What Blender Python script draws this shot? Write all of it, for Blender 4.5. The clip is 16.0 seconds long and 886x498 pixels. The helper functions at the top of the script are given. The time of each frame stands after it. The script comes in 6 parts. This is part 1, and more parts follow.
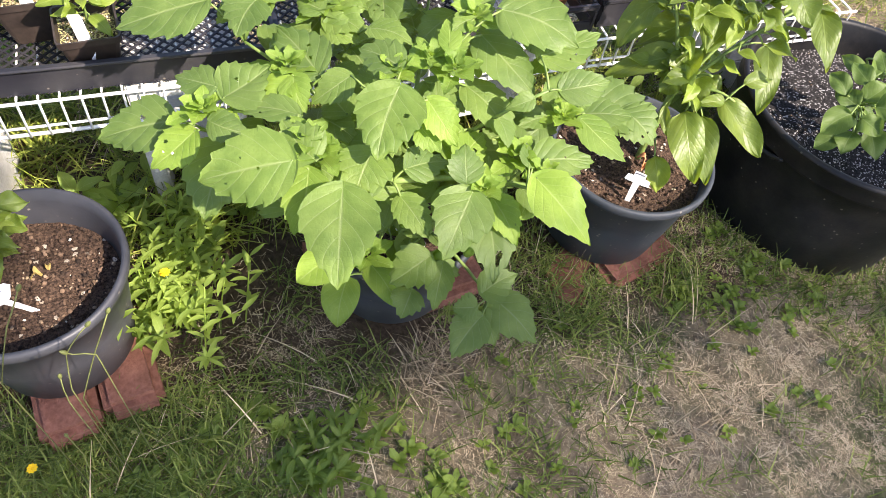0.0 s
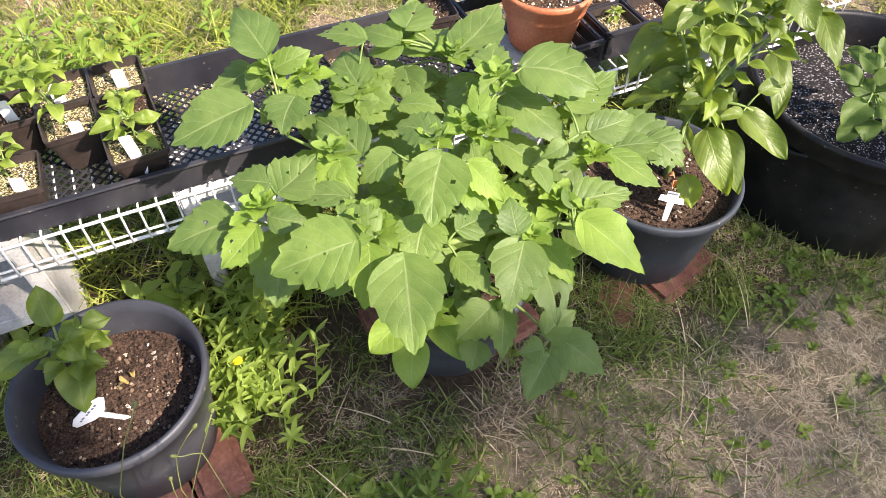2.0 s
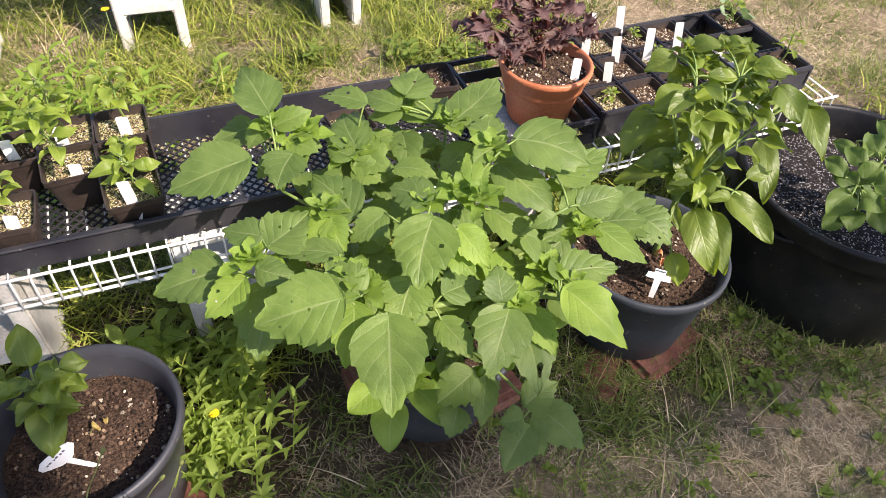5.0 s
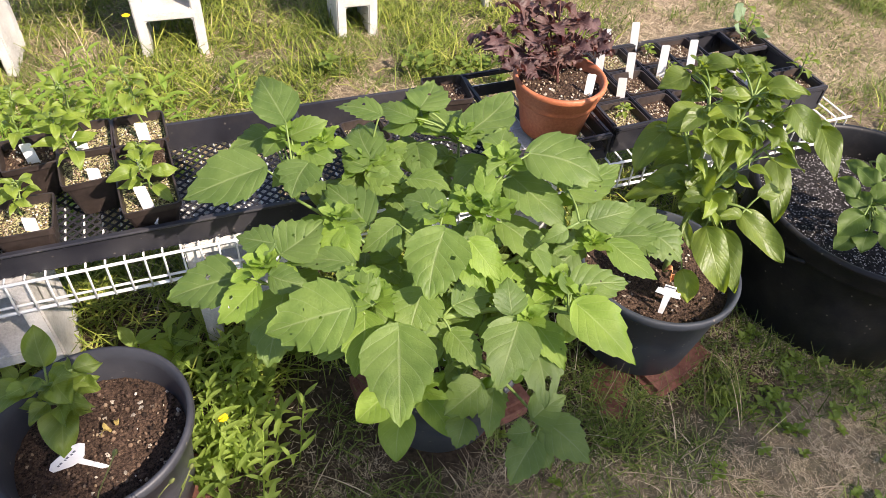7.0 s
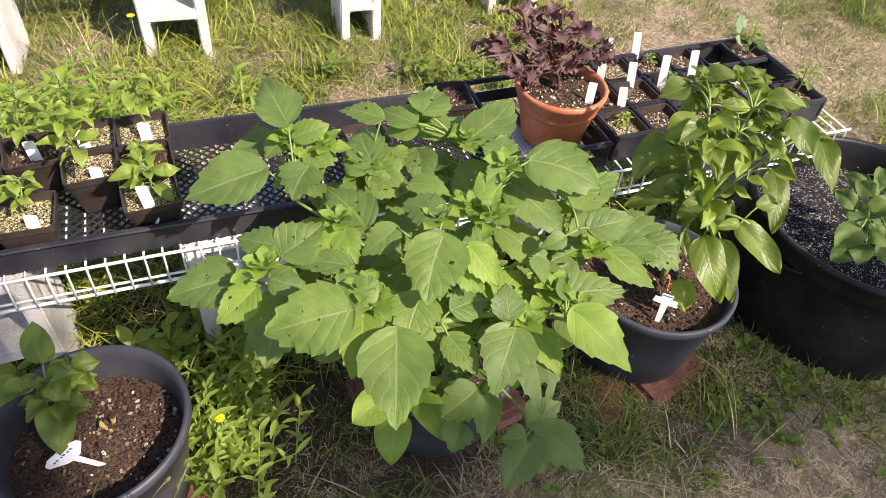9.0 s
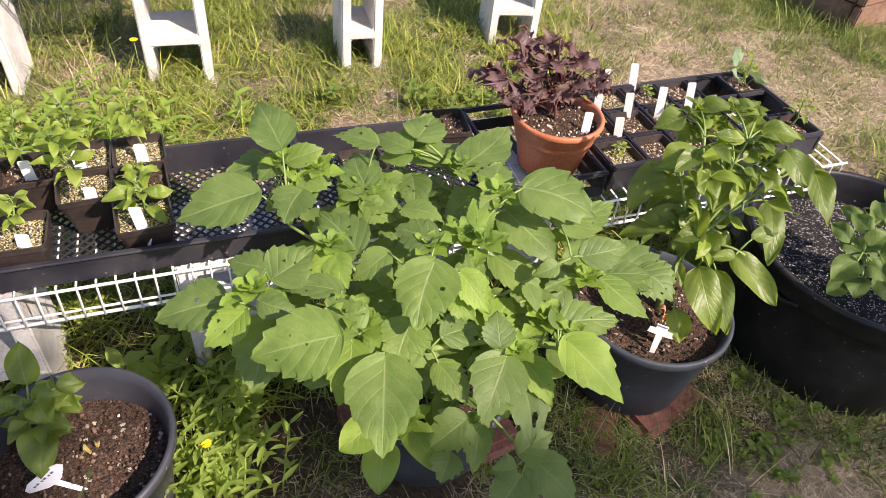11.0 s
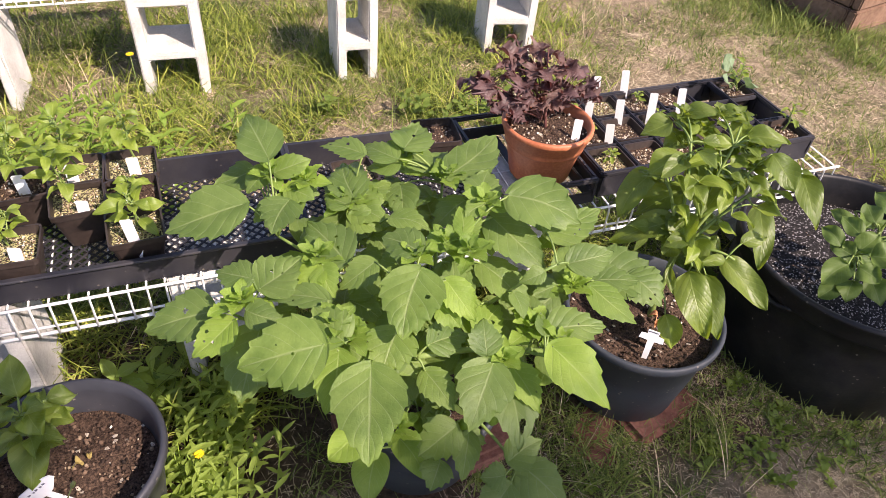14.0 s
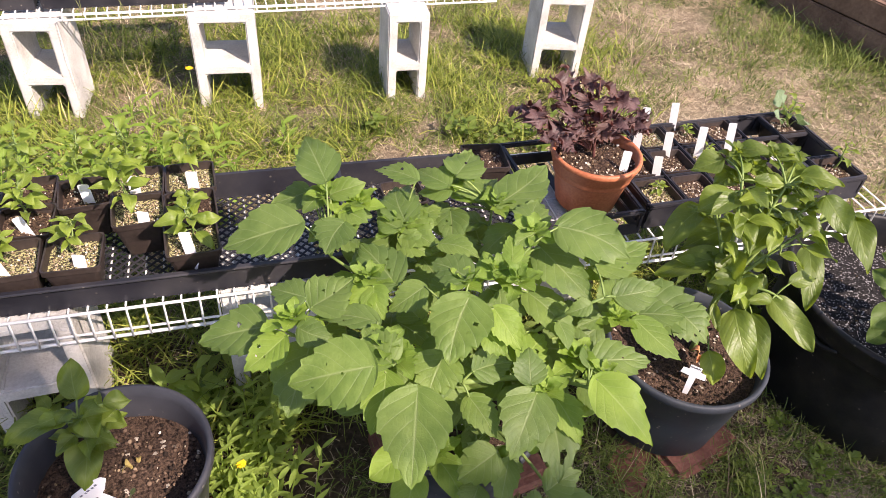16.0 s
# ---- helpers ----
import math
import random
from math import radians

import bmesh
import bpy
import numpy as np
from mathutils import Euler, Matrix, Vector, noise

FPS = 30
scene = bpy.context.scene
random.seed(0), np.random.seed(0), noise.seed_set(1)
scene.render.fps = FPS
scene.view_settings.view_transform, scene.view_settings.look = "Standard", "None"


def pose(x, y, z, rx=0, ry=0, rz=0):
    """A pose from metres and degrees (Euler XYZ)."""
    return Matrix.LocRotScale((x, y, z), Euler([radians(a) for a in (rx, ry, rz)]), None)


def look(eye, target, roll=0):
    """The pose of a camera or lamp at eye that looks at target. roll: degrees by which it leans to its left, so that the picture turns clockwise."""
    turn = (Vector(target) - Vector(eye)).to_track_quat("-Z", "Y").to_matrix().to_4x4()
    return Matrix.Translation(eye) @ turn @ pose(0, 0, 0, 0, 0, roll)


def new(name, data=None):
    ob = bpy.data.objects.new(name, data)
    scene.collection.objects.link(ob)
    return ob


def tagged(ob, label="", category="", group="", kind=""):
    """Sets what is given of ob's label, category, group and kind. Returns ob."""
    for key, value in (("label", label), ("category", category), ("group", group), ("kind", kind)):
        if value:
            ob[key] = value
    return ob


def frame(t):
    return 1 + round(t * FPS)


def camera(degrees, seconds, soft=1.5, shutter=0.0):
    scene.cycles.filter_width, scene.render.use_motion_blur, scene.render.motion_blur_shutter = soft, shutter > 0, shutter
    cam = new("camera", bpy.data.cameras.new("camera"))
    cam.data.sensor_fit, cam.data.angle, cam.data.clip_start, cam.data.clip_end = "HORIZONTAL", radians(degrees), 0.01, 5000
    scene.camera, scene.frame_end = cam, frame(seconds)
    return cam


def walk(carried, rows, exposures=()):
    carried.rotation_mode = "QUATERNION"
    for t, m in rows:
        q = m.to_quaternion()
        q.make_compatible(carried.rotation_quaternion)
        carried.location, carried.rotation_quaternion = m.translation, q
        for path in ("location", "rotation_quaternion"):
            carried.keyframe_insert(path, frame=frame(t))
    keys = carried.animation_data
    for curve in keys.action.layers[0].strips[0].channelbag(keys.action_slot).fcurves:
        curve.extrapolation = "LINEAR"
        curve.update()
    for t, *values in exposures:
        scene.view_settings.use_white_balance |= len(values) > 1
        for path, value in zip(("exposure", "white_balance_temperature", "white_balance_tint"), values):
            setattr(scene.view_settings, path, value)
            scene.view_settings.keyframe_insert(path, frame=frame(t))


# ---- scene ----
cam = camera(65.2, 16.0, 0.65)
PATH = [
    (0, (0.059, 0.059, 1.208), (0.639, 1.055, -0.427), 13.3),
    (0.5, (0.074, 0.065, 1.216), (0.693, 1.106, -0.376), 12.9),
    (1, (0.058, 0.071, 1.219), (0.715, 1.138, -0.34), 12.4),
    (1.5, (0.016, 0.062, 1.23), (0.578, 1.17, -0.338), 5.6),
    (2, (0.006, 0.077, 1.257), (0.556, 1.177, -0.32), 1.2),
    (2.5, (-0.001, 0.075, 1.256), (0.592, 1.227, -0.268), 4.2),
    (3, (0.013, 0.082, 1.265), (0.627, 1.258, -0.231), 3.1),
    (3.5, (0.004, 0.076, 1.264), (0.598, 1.275, -0.222), 3.5),
    (4, (0.004, 0.066, 1.263), (0.615, 1.275, -0.208), 5.4),
    (4.5, (0.013, 0.068, 1.262), (0.634, 1.282, -0.2), 5.0),
    (7, (0.008, 0.066, 1.271), (0.61, 1.317, -0.169), 5.4),
    (7.5, (0.011, 0.068, 1.272), (0.621, 1.322, -0.162), 6.1),
    (8, (0.014, 0.065, 1.27), (0.648, 1.307, -0.164), 7.8),
    (8.5, (0.005, 0.062, 1.276), (0.612, 1.316, -0.158), 6.4),
    (9, (0.006, 0.062, 1.275), (0.614, 1.322, -0.155), 6.5),
    (11.5, (0.021, 0.058, 1.268), (0.641, 1.38, -0.099), 7.3),
    (12, (0.017, 0.049, 1.267), (0.604, 1.358, -0.127), 6.8),
    (12.5, (0.017, 0.049, 1.268), (0.598, 1.361, -0.125), 7.3),
    (13, (0.01, 0.037, 1.269), (0.565, 1.362, -0.123), 7.5),
    (13.5, (0.014, 0.032, 1.264), (0.58, 1.329, -0.15), 7.5),
    (14, (0.045, 0.045, 1.276), (0.656, 1.382, -0.08), 5.9),
    (14.5, (0.055, 0.045, 1.28), (0.67, 1.379, -0.077), 4.7),
    (15, (0.026, 0.045, 1.278), (0.602, 1.345, -0.129), 6.6),
    (15.5, (0.009, 0.045, 1.282), (0.521, 1.378, -0.119), 6.1),
    (16, (0.017, 0.053, 1.3), (0.548, 1.447, -0.031), 6.1),
]
walk(cam, [(t, look(eye, target, roll)) for t, eye, target, roll in PATH], ((0, 1.45, 6600, 18), (1.5, 1.44, 6600, 18), (2.5, 1.17, 6640, 20), (3.5, 1.0, 6680, 20), (7.5, 0.92, 6700, 20), (12, 0.88, 6740, 26), (16, 0.87, 6740, 27)))

# ---- world, sun, exposure ----
SUN_TO = Vector((0.57, -0.86, 1.0)).normalized()
world = bpy.data.worlds.new("sky")
scene.world = world
world.use_nodes = True
wn = world.node_tree.nodes
sky = wn.new("ShaderNodeTexSky")
sky.sky_type = "NISHITA"
sky.sun_disc = False
sky.sun_elevation = math.asin(SUN_TO.z)
sky.sun_rotation = math.atan2(SUN_TO.x, SUN_TO.y)
world.node_tree.links.new(sky.outputs[0], wn["Background"].inputs[0])
wn["Background"].inputs[1].default_value = 0.12
sun = new("sun", bpy.data.lights.new("sun", "SUN"))
sun.data.energy = 5.0
sun.data.angle = radians(0.6)
sun.data.color = (1.0, 0.92, 0.78)
sun.matrix_world = look(SUN_TO * 10, (0, 0, 0))


# ---- materials ----
class Nodes:
    """A short hand for building one node material."""

    def __init__(self, name, rough=0.6, spec=0.5, metal=0.0):
        self.m = bpy.data.materials.new(name)
        self.m.use_nodes = True
        self.t = self.m.node_tree
        self.bsdf = self.t.nodes["Principled BSDF"]
        self.bsdf.inputs["Roughness"].default_value = rough
        self.bsdf.inputs["Specular IOR Level"].default_value = spec
        self.bsdf.inputs["Metallic"].default_value = metal
        self.co = self.t.nodes.new("ShaderNodeTexCoord").outputs["Object"]

    def link(self, a, b):
        self.t.links.new(a, b)

    def noise(self, scale, detail=4.0, rough=0.6, co=None):
        n = self.t.nodes.new("ShaderNodeTexNoise")
        n.inputs["Scale"].default_value = scale
        n.inputs["Detail"].default_value = detail
        n.inputs["Roughness"].default_value = rough
        self.link(co or self.co, n.inputs["Vector"])
        return n.outputs["Fac"]

    def ramp(self, fac, stops):
        r = self.t.nodes.new("ShaderNodeValToRGB")
        while len(r.color_ramp.elements) < len(stops):
            r.color_ramp.elements.new(0.5)
        for e, (p, c) in zip(r.color_ramp.elements, stops):
            e.position = p
            e.color = (c, c, c, 1) if isinstance(c, (int, float)) else (*c, 1)
        self.link(fac, r.inputs[0])
        return r.outputs[0]

    def mix(self, fac, a, b, kind="MIX"):
        n = self.t.nodes.new("ShaderNodeMix")
        n.data_type, n.blend_type = "RGBA", kind
        for value, slot in ((fac, 0), (a, 6), (b, 7)):
            if isinstance(value, (int, float)):
                n.inputs[slot].default_value = value if slot == 0 else (value, value, value, 1)
            elif isinstance(value, tuple):
                n.inputs[slot].default_value = (*value, 1)
            else:
                self.link(value, n.inputs[slot])
        return n.outputs[2]

    def math(self, op, a, b=0.0, c=0.0):
        n = self.t.nodes.new("ShaderNodeMath")
        n.operation = op
        for k, value in enumerate((a, b, c)):
            if isinstance(value, (int, float)):
                n.inputs[k].default_value = value
            else:
                self.link(value, n.inputs[k])
        return n.outputs[0]

    def island(self):
        return self.t.nodes.new("ShaderNodeNewGeometry").outputs["Random Per Island"]

    def chance(self):
        return self.t.nodes.new("ShaderNodeObjectInfo").outputs["Random"]

    def base(self, colour):
        self.link(colour, self.bsdf.inputs["Base Color"])
        return self

    def bump(self, height, strength=0.5, distance=0.002):
        b = self.t.nodes.new("ShaderNodeBump")
        b.inputs["Strength"].default_value = strength
        b.inputs["Distance"].default_value = distance
        self.link(height, b.inputs["Height"])
        self.link(b.outputs[0], self.bsdf.inputs["Normal"])
        return self

    def roughness(self, value):
        self.link(value, self.bsdf.inputs["Roughness"])
        return self

    def translucent(self, colour, share):
        tr = self.t.nodes.new("ShaderNodeBsdfTranslucent")
        if isinstance(colour, tuple):
            tr.inputs[0].default_value = (*colour, 1)
        else:
            self.link(colour, tr.inputs[0])
        mx = self.t.nodes.new("ShaderNodeMixShader")
        mx.inputs[0].default_value = share
        self.link(self.bsdf.outputs[0], mx.inputs[1])
        self.link(tr.outputs[0], mx.inputs[2])
        self.link(mx.outputs[0], self.t.nodes["Material Output"].inputs[0])
        return self


def plain(name, dark, light, scale, rough=0.6, spec=0.5, bump=0.3, fine=120, depth=0.001):
    """Two colours mottled at two scales, with a fine relief."""
    n = Nodes(name, rough, spec)
    big, small = n.noise(scale), n.noise(fine, 3)
    col = n.mix(n.ramp(big, ((0.3, 0.0), (0.7, 1.0))), dark, light)
    col = n.mix(0.25, col, n.ramp(small, ((0.3, 0.0), (0.7, 1.0))), "SOFT_LIGHT")
    n.base(col).bump(small, bump, depth)
    n.roughness(n.ramp(big, ((0.2, max(rough - 0.1, 0.05)), (0.8, min(rough + 0.12, 1.0)))))
    return n.m


def dusty(name, dark, light, scale, rough=0.5, spec=0.4, amount=0.05, dust=(0.30, 0.26, 0.21)):
    """Moulded plastic with dried splashes of soil: fine specks, and faint runs down the wall."""
    n = Nodes(name, rough, spec)
    big, small = n.noise(scale), n.noise(150, 3)
    col = n.mix(n.ramp(big, ((0.3, 0.0), (0.7, 1.0))), dark, light)
    v = n.t.nodes.new("ShaderNodeTexVoronoi")
    v.inputs["Scale"].default_value = 140
    n.link(n.co, v.inputs["Vector"])
    sep = n.t.nodes.new("ShaderNodeSeparateColor")
    n.link(v.outputs["Color"], sep.inputs[0])
    speck = n.ramp(sep.outputs[0], ((1 - amount - 0.01, 0.0), (1 - amount, 1.0)))
    speck = n.math("MULTIPLY", speck, n.ramp(v.outputs["Distance"], ((0.2, 1.0), (0.42, 0.0))))
    speck = n.math("MULTIPLY", speck, n.ramp(n.noise(14, 3), ((0.42, 0.0), (0.62, 1.0))))
    film = n.math("MULTIPLY", n.ramp(n.noise(7, 6, 0.7), ((0.45, 0.0), (0.8, 1.0))), 0.10)
    col = n.mix(film, col, dust)
    n.base(n.mix(n.math("MULTIPLY", speck, 0.75), col, dust)).bump(small, 0.25, 0.001)
    n.roughness(n.ramp(big, ((0.2, max(rough - 0.1, 0.05)), (0.8, min(rough + 0.15, 1.0)))))
    return n.m


def leaf_material(name, dark, light, vein, glow, share=0.35, rough=0.5, sides=7.0, spec=0.35, net=170.0, relief_depth=0.45):
    """A leaf: midrib and side veins along the leaf's own map, mottling, and light that shines through."""
    n = Nodes(name, rough, spec)
    uv = n.t.nodes.new("ShaderNodeUVMap")
    uv.uv_map = "leaf"
    sep = n.t.nodes.new("ShaderNodeSeparateXYZ")
    n.link(uv.outputs[0], sep.inputs[0])
    along, across = sep.outputs[0], n.math("ABSOLUTE", n.math("SUBTRACT", sep.outputs[1], 0.5))
    rib = n.math("SUBTRACT", 1.0, n.math("MULTIPLY", across, 36.0))
    wave = n.math("FRACT", n.math("SUBTRACT", n.math("MULTIPLY", along, sides), n.math("MULTIPLY", across, sides * 0.75)))
    off = n.math("ABSOLUTE", n.math("SUBTRACT", wave, 0.5))
    side = n.math("MULTIPLY", n.math("MAXIMUM", n.math("SUBTRACT", 1.0, n.math("MULTIPLY", off, 18.0)), 0.0), 0.55)
    veins = n.math("MINIMUM", n.math("MAXIMUM", n.math("MAXIMUM", rib, side), 0.0), 1.0)
    pillow = n.math("MINIMUM", n.math("MULTIPLY", off, 4.0), 1.0)
    cells = n.t.nodes.new("ShaderNodeTexVoronoi")
    cells.feature = "DISTANCE_TO_EDGE"
    cells.inputs["Scale"].default_value = net
    n.link(n.co, cells.inputs["Vector"])
    mesh = n.math("MINIMUM", n.math("MULTIPLY", cells.outputs["Distance"], 5.0), 1.0)
    body = n.mix(n.ramp(n.noise(28, 4), ((0.3, 0.0), (0.7, 1.0))), dark, light)
    body = n.mix(1.0, body, n.ramp(n.chance(), ((0.0, (0.72, 0.76, 0.8)), (0.5, (0.95, 0.95, 0.95)), (1.0, (1.06, 1.06, 0.9)))), "MULTIPLY")
    body = n.mix(0.1, body, n.ramp(n.noise(260, 3), ((0.35, 0.15), (0.65, 0.85))), "SOFT_LIGHT")
    body = n.mix(0.09, body, n.ramp(mesh, ((0.0, 0.75), (0.5, 0.45), (1.0, 0.4))), "SOFT_LIGHT")
    fleck = n.ramp(n.noise(95, 2), ((0.70, 0.0), (0.76, 1.0)))
    body = n.mix(n.math("MULTIPLY", fleck, 0.05), body, vein)
    n.base(n.mix(n.math("MULTIPLY", veins, 0.62), body, vein))
    relief = n.math("ADD", n.math("MULTIPLY", pillow, 0.25), n.math("MULTIPLY", mesh, 0.2))
    relief = n.math("ADD", n.math("SUBTRACT", relief, n.math("MULTIPLY", veins, 0.5)), n.math("MULTIPLY", n.noise(45, 2), 1.0))
    n.bump(relief, relief_depth, 0.002)
    n.translucent(n.mix(n.math("MULTIPLY", veins, 0.4), glow, vein), share)
    return n.m


def blade_material(name, stops, share=0.25, rough=0.6, glow=(0.25, 0.32, 0.06)):
    """Grass and straw: a colour picked for each blade."""
    n = Nodes(name, rough, 0.3)
    col = n.ramp(n.island(), stops)
    col = n.mix(0.35, col, n.ramp(n.noise(3.0, 3), ((0.3, 0.2), (0.7, 0.8))), "SOFT_LIGHT")
    n.base(col)
    if share:
        n.translucent(n.mix(0.5, col, glow), share)
    return n.m


def soil_material(name, dark, light, perlite, amount, scale=160):
    n = Nodes(name, 0.9, 0.15)
    v = n.t.nodes.new("ShaderNodeTexVoronoi")
    v.inputs["Scale"].default_value = scale
    n.link(n.co, v.inputs["Vector"])
    crumb = n.mix(n.ramp(n.noise(230, 5, 0.75), ((0.38, 0.0), (0.64, 1.0))), dark, light)
    sep = n.t.nodes.new("ShaderNodeSeparateColor")
    n.link(v.outputs["Color"], sep.inputs[0])
    bit = n.ramp(sep.outputs[0], ((1.0 - amount - 0.005, 0.0), (1.0 - amount, 1.0)))
    n.base(n.mix(bit, crumb, perlite))
    n.bump(n.math("SUBTRACT", n.noise(190, 6, 0.75), n.math("MULTIPLY", v.outputs["Distance"], 0.4)), 1.0, 0.006)
    return n.m


def ground_material():
    """Thin lawn on dry earth: straw, soil and a green cast in patches."""
    n = Nodes("ground_earth", 0.95, 0.1)
    straw = n.mix(n.ramp(n.noise(45, 6, 0.7), ((0.3, 0.0), (0.7, 1.0))), (0.15, 0.115, 0.078), (0.40, 0.315, 0.215))
    soil = n.mix(n.ramp(n.noise(70, 6, 0.7), ((0.3, 0.0), (0.7, 1.0))), (0.04, 0.03, 0.02), (0.13, 0.095, 0.06))
    green = n.mix(n.ramp(n.noise(80, 5), ((0.3, 0.0), (0.7, 1.0))), (0.03, 0.05, 0.012), (0.10, 0.14, 0.035))
    col = n.mix(n.ramp(n.noise(2.3, 5), ((0.50, 0.0), (0.68, 0.9))), straw, soil)
    col = n.mix(n.ramp(n.noise(1.4, 6, 0.65), ((0.45, 0.0), (0.65, 0.85))), col, green)
    # bare crumbly earth round the feet of the pots and under the shelf
    sep = n.t.nodes.new("ShaderNodeSeparateXYZ")
    n.link(n.co, sep.inputs[0])
    x, y = sep.outputs[0], sep.outputs[1]
    edge = n.math("MULTIPLY", n.math("SUBTRACT", n.noise(4.0, 5), 0.5), 0.5)
    dy = n.math("DIVIDE", n.math("ABSOLUTE", n.math("SUBTRACT", y, 0.92)), 0.44)
    dx = n.math("DIVIDE", n.math("ABSOLUTE", n.math("SUBTRACT", x, 0.25)), 1.1)
    bed = n.math("SUBTRACT", 1.0, n.math("ADD", n.math("MAXIMUM", dx, dy), edge))
    earth = n.mix(n.ramp(n.noise(90, 6, 0.7), ((0.3, 0.0), (0.7, 1.0))), (0.035, 0.024, 0.016), (0.12, 0.082, 0.055))
    col = n.mix(n.ramp(bed, ((0.0, 0.0), (0.25, 0.9))), col, earth)
    n.base(col).bump(n.noise(55, 8, 0.75), 1.0, 0.02)
    return n.m


GROUND = ground_material()
CONCRETE = plain("concrete", (0.44, 0.42, 0.39), (0.70, 0.68, 0.64), 9, 0.9, 0.2, 0.8, 170, 0.003)
WIRE = plain("white_coated_wire", (0.74, 0.74, 0.72), (0.84, 0.84, 0.82), 12, 0.35, 0.5, 0.1)
BLACK = dusty("black_plastic", (0.005, 0.005, 0.006), (0.012, 0.012, 0.014), 10, 0.45, 0.3, 0.04)
TRAYBLACK = dusty("tray_plastic", (0.013, 0.013, 0.018), (0.03, 0.03, 0.037), 6, 0.4, 0.35, 0.03)
SQUAREPOT = plain("dark_square_pot_plastic", (0.02, 0.014, 0.012), (0.05, 0.036, 0.03), 14, 0.5, 0.5, 0.2, 120)
GREYPOT = dusty("grey_pot_plastic", (0.027, 0.028, 0.035), (0.056, 0.058, 0.068), 9, 0.45, 0.45, 0.06)
GREENPOT = dusty("slate_pot_plastic", (0.024, 0.030, 0.040), (0.05, 0.058, 0.07), 9, 0.5, 0.45, 0.06)
TERRACOTTA = plain("terracotta_plastic", (0.40, 0.125, 0.055), (0.52, 0.185, 0.09), 8, 0.5, 0.4, 0.2, 160)
BRICK = plain("red_brick", (0.16, 0.066, 0.046), (0.29, 0.13, 0.092), 22, 0.9, 0.2, 0.8, 120, 0.003)
TAG = plain("white_tag_plastic", (0.78, 0.78, 0.78), (0.86, 0.86, 0.86), 20, 0.4, 0.5, 0.05)
INK = plain("pencil_ink", (0.10, 0.10, 0.13), (0.2, 0.2, 0.24), 60, 0.7, 0.3, 0.0)
TIMBER = plain("weathered_timber", (0.13, 0.075, 0.05), (0.25, 0.155, 0.105), 7, 0.85, 0.2, 0.6, 60, 0.003)
SOIL = soil_material("potting_soil", (0.02, 0.013, 0.010), (0.15, 0.095, 0.066), (0.60, 0.52, 0.42), 0.012)
GRITTY = soil_material("gritty_black_mix", (0.008, 0.008, 0.008), (0.05, 0.045, 0.045), (0.40, 0.38, 0.38), 0.12, 330)
PALEMIX = soil_material("pale_perlite_mix", (0.03, 0.026, 0.02), (0.17, 0.14, 0.085), (0.50, 0.46, 0.22), 0.46, 380)
PHYSALIS = leaf_material("physalis_leaf", (0.092, 0.160, 0.034), (0.166, 0.244, 0.060), (0.30, 0.36, 0.14), (0.335, 0.44, 0.055), 0.35, 0.52, 5.2, 0.4)
SHOOT = leaf_material("young_shoot_leaf", (0.14, 0.235, 0.035), (0.235, 0.34, 0.062), (0.38, 0.48, 0.14), (0.40, 0.58, 0.05), 0.38, 0.55, 6.0)
PEPPER = leaf_material("pepper_leaf", (0.085, 0.14, 0.02), (0.175, 0.235, 0.045), (0.30, 0.38, 0.09), (0.36, 0.47, 0.025), 0.38, 0.44, 7.0, 0.5, 90.0, 0.45)
SEEDLING = leaf_material("seedling_leaf", (0.13, 0.20, 0.025), (0.24, 0.31, 0.05), (0.40, 0.48, 0.13), (0.42, 0.56, 0.04), 0.35, 0.45, 6.0, 0.4, 120.0, 0.2)
PURPLE = leaf_material("purple_leaf", (0.05, 0.027, 0.027), (0.17, 0.098, 0.092), (0.23, 0.125, 0.115), (0.2, 0.05, 0.04), 0.25, 0.45, 6.0)
WEED = leaf_material("weed_leaf", (0.10, 0.165, 0.025), (0.21, 0.28, 0.055), (0.34, 0.42, 0.12), (0.38, 0.52, 0.05), 0.35, 0.55, 5.0)
# Yellow-green leaf, lifted above WEED in colour to stand in for sunlight.
SUNLITWEED = leaf_material("sunlit_weed_leaf", (0.22, 0.32, 0.05), (0.36, 0.47, 0.10), (0.52, 0.58, 0.2), (0.58, 0.70, 0.10), 0.45, 0.5, 5.0)
OLIVE = plain("olive_stalk", (0.10, 0.12, 0.035), (0.22, 0.23, 0.08), 30, 0.6, 0.3, 0.2, 90)
TUBLEAF = leaf_material("dark_tub_leaf", (0.06, 0.11, 0.018), (0.125, 0.19, 0.042), (0.2, 0.27, 0.1), (0.2, 0.32, 0.04), 0.3, 0.55, 6.0, 0.35, 120.0, 0.3)
STEM = plain("green_stem", (0.11, 0.18, 0.04), (0.21, 0.28, 0.075), 14, 0.5, 0.4, 0.3, 90)
DARKSTEM = plain("purple_stem", (0.06, 0.02, 0.02), (0.14, 0.06, 0.05), 14, 0.6, 0.3, 0.3, 90)
YELLOW = plain("yellow_petal", (0.75, 0.45, 0.01), (0.85, 0.58, 0.02), 60, 0.6, 0.2, 0.1)
DRYLEAF = plain("dry_leaf", (0.42, 0.16, 0.07), (0.6, 0.30, 0.16), 40, 0.7, 0.2, 0.3)
PALELEAF = plain("pale_dry_leaf", (0.22, 0.16, 0.05), (0.42, 0.33, 0.12), 60, 0.8, 0.2, 0.4)
GREEN_BLADE = blade_material("green_blade", ((0.0, (0.055, 0.085, 0.016)), (0.5, (0.145, 0.20, 0.04)), (1.0, (0.30, 0.34, 0.09))), 0.3)
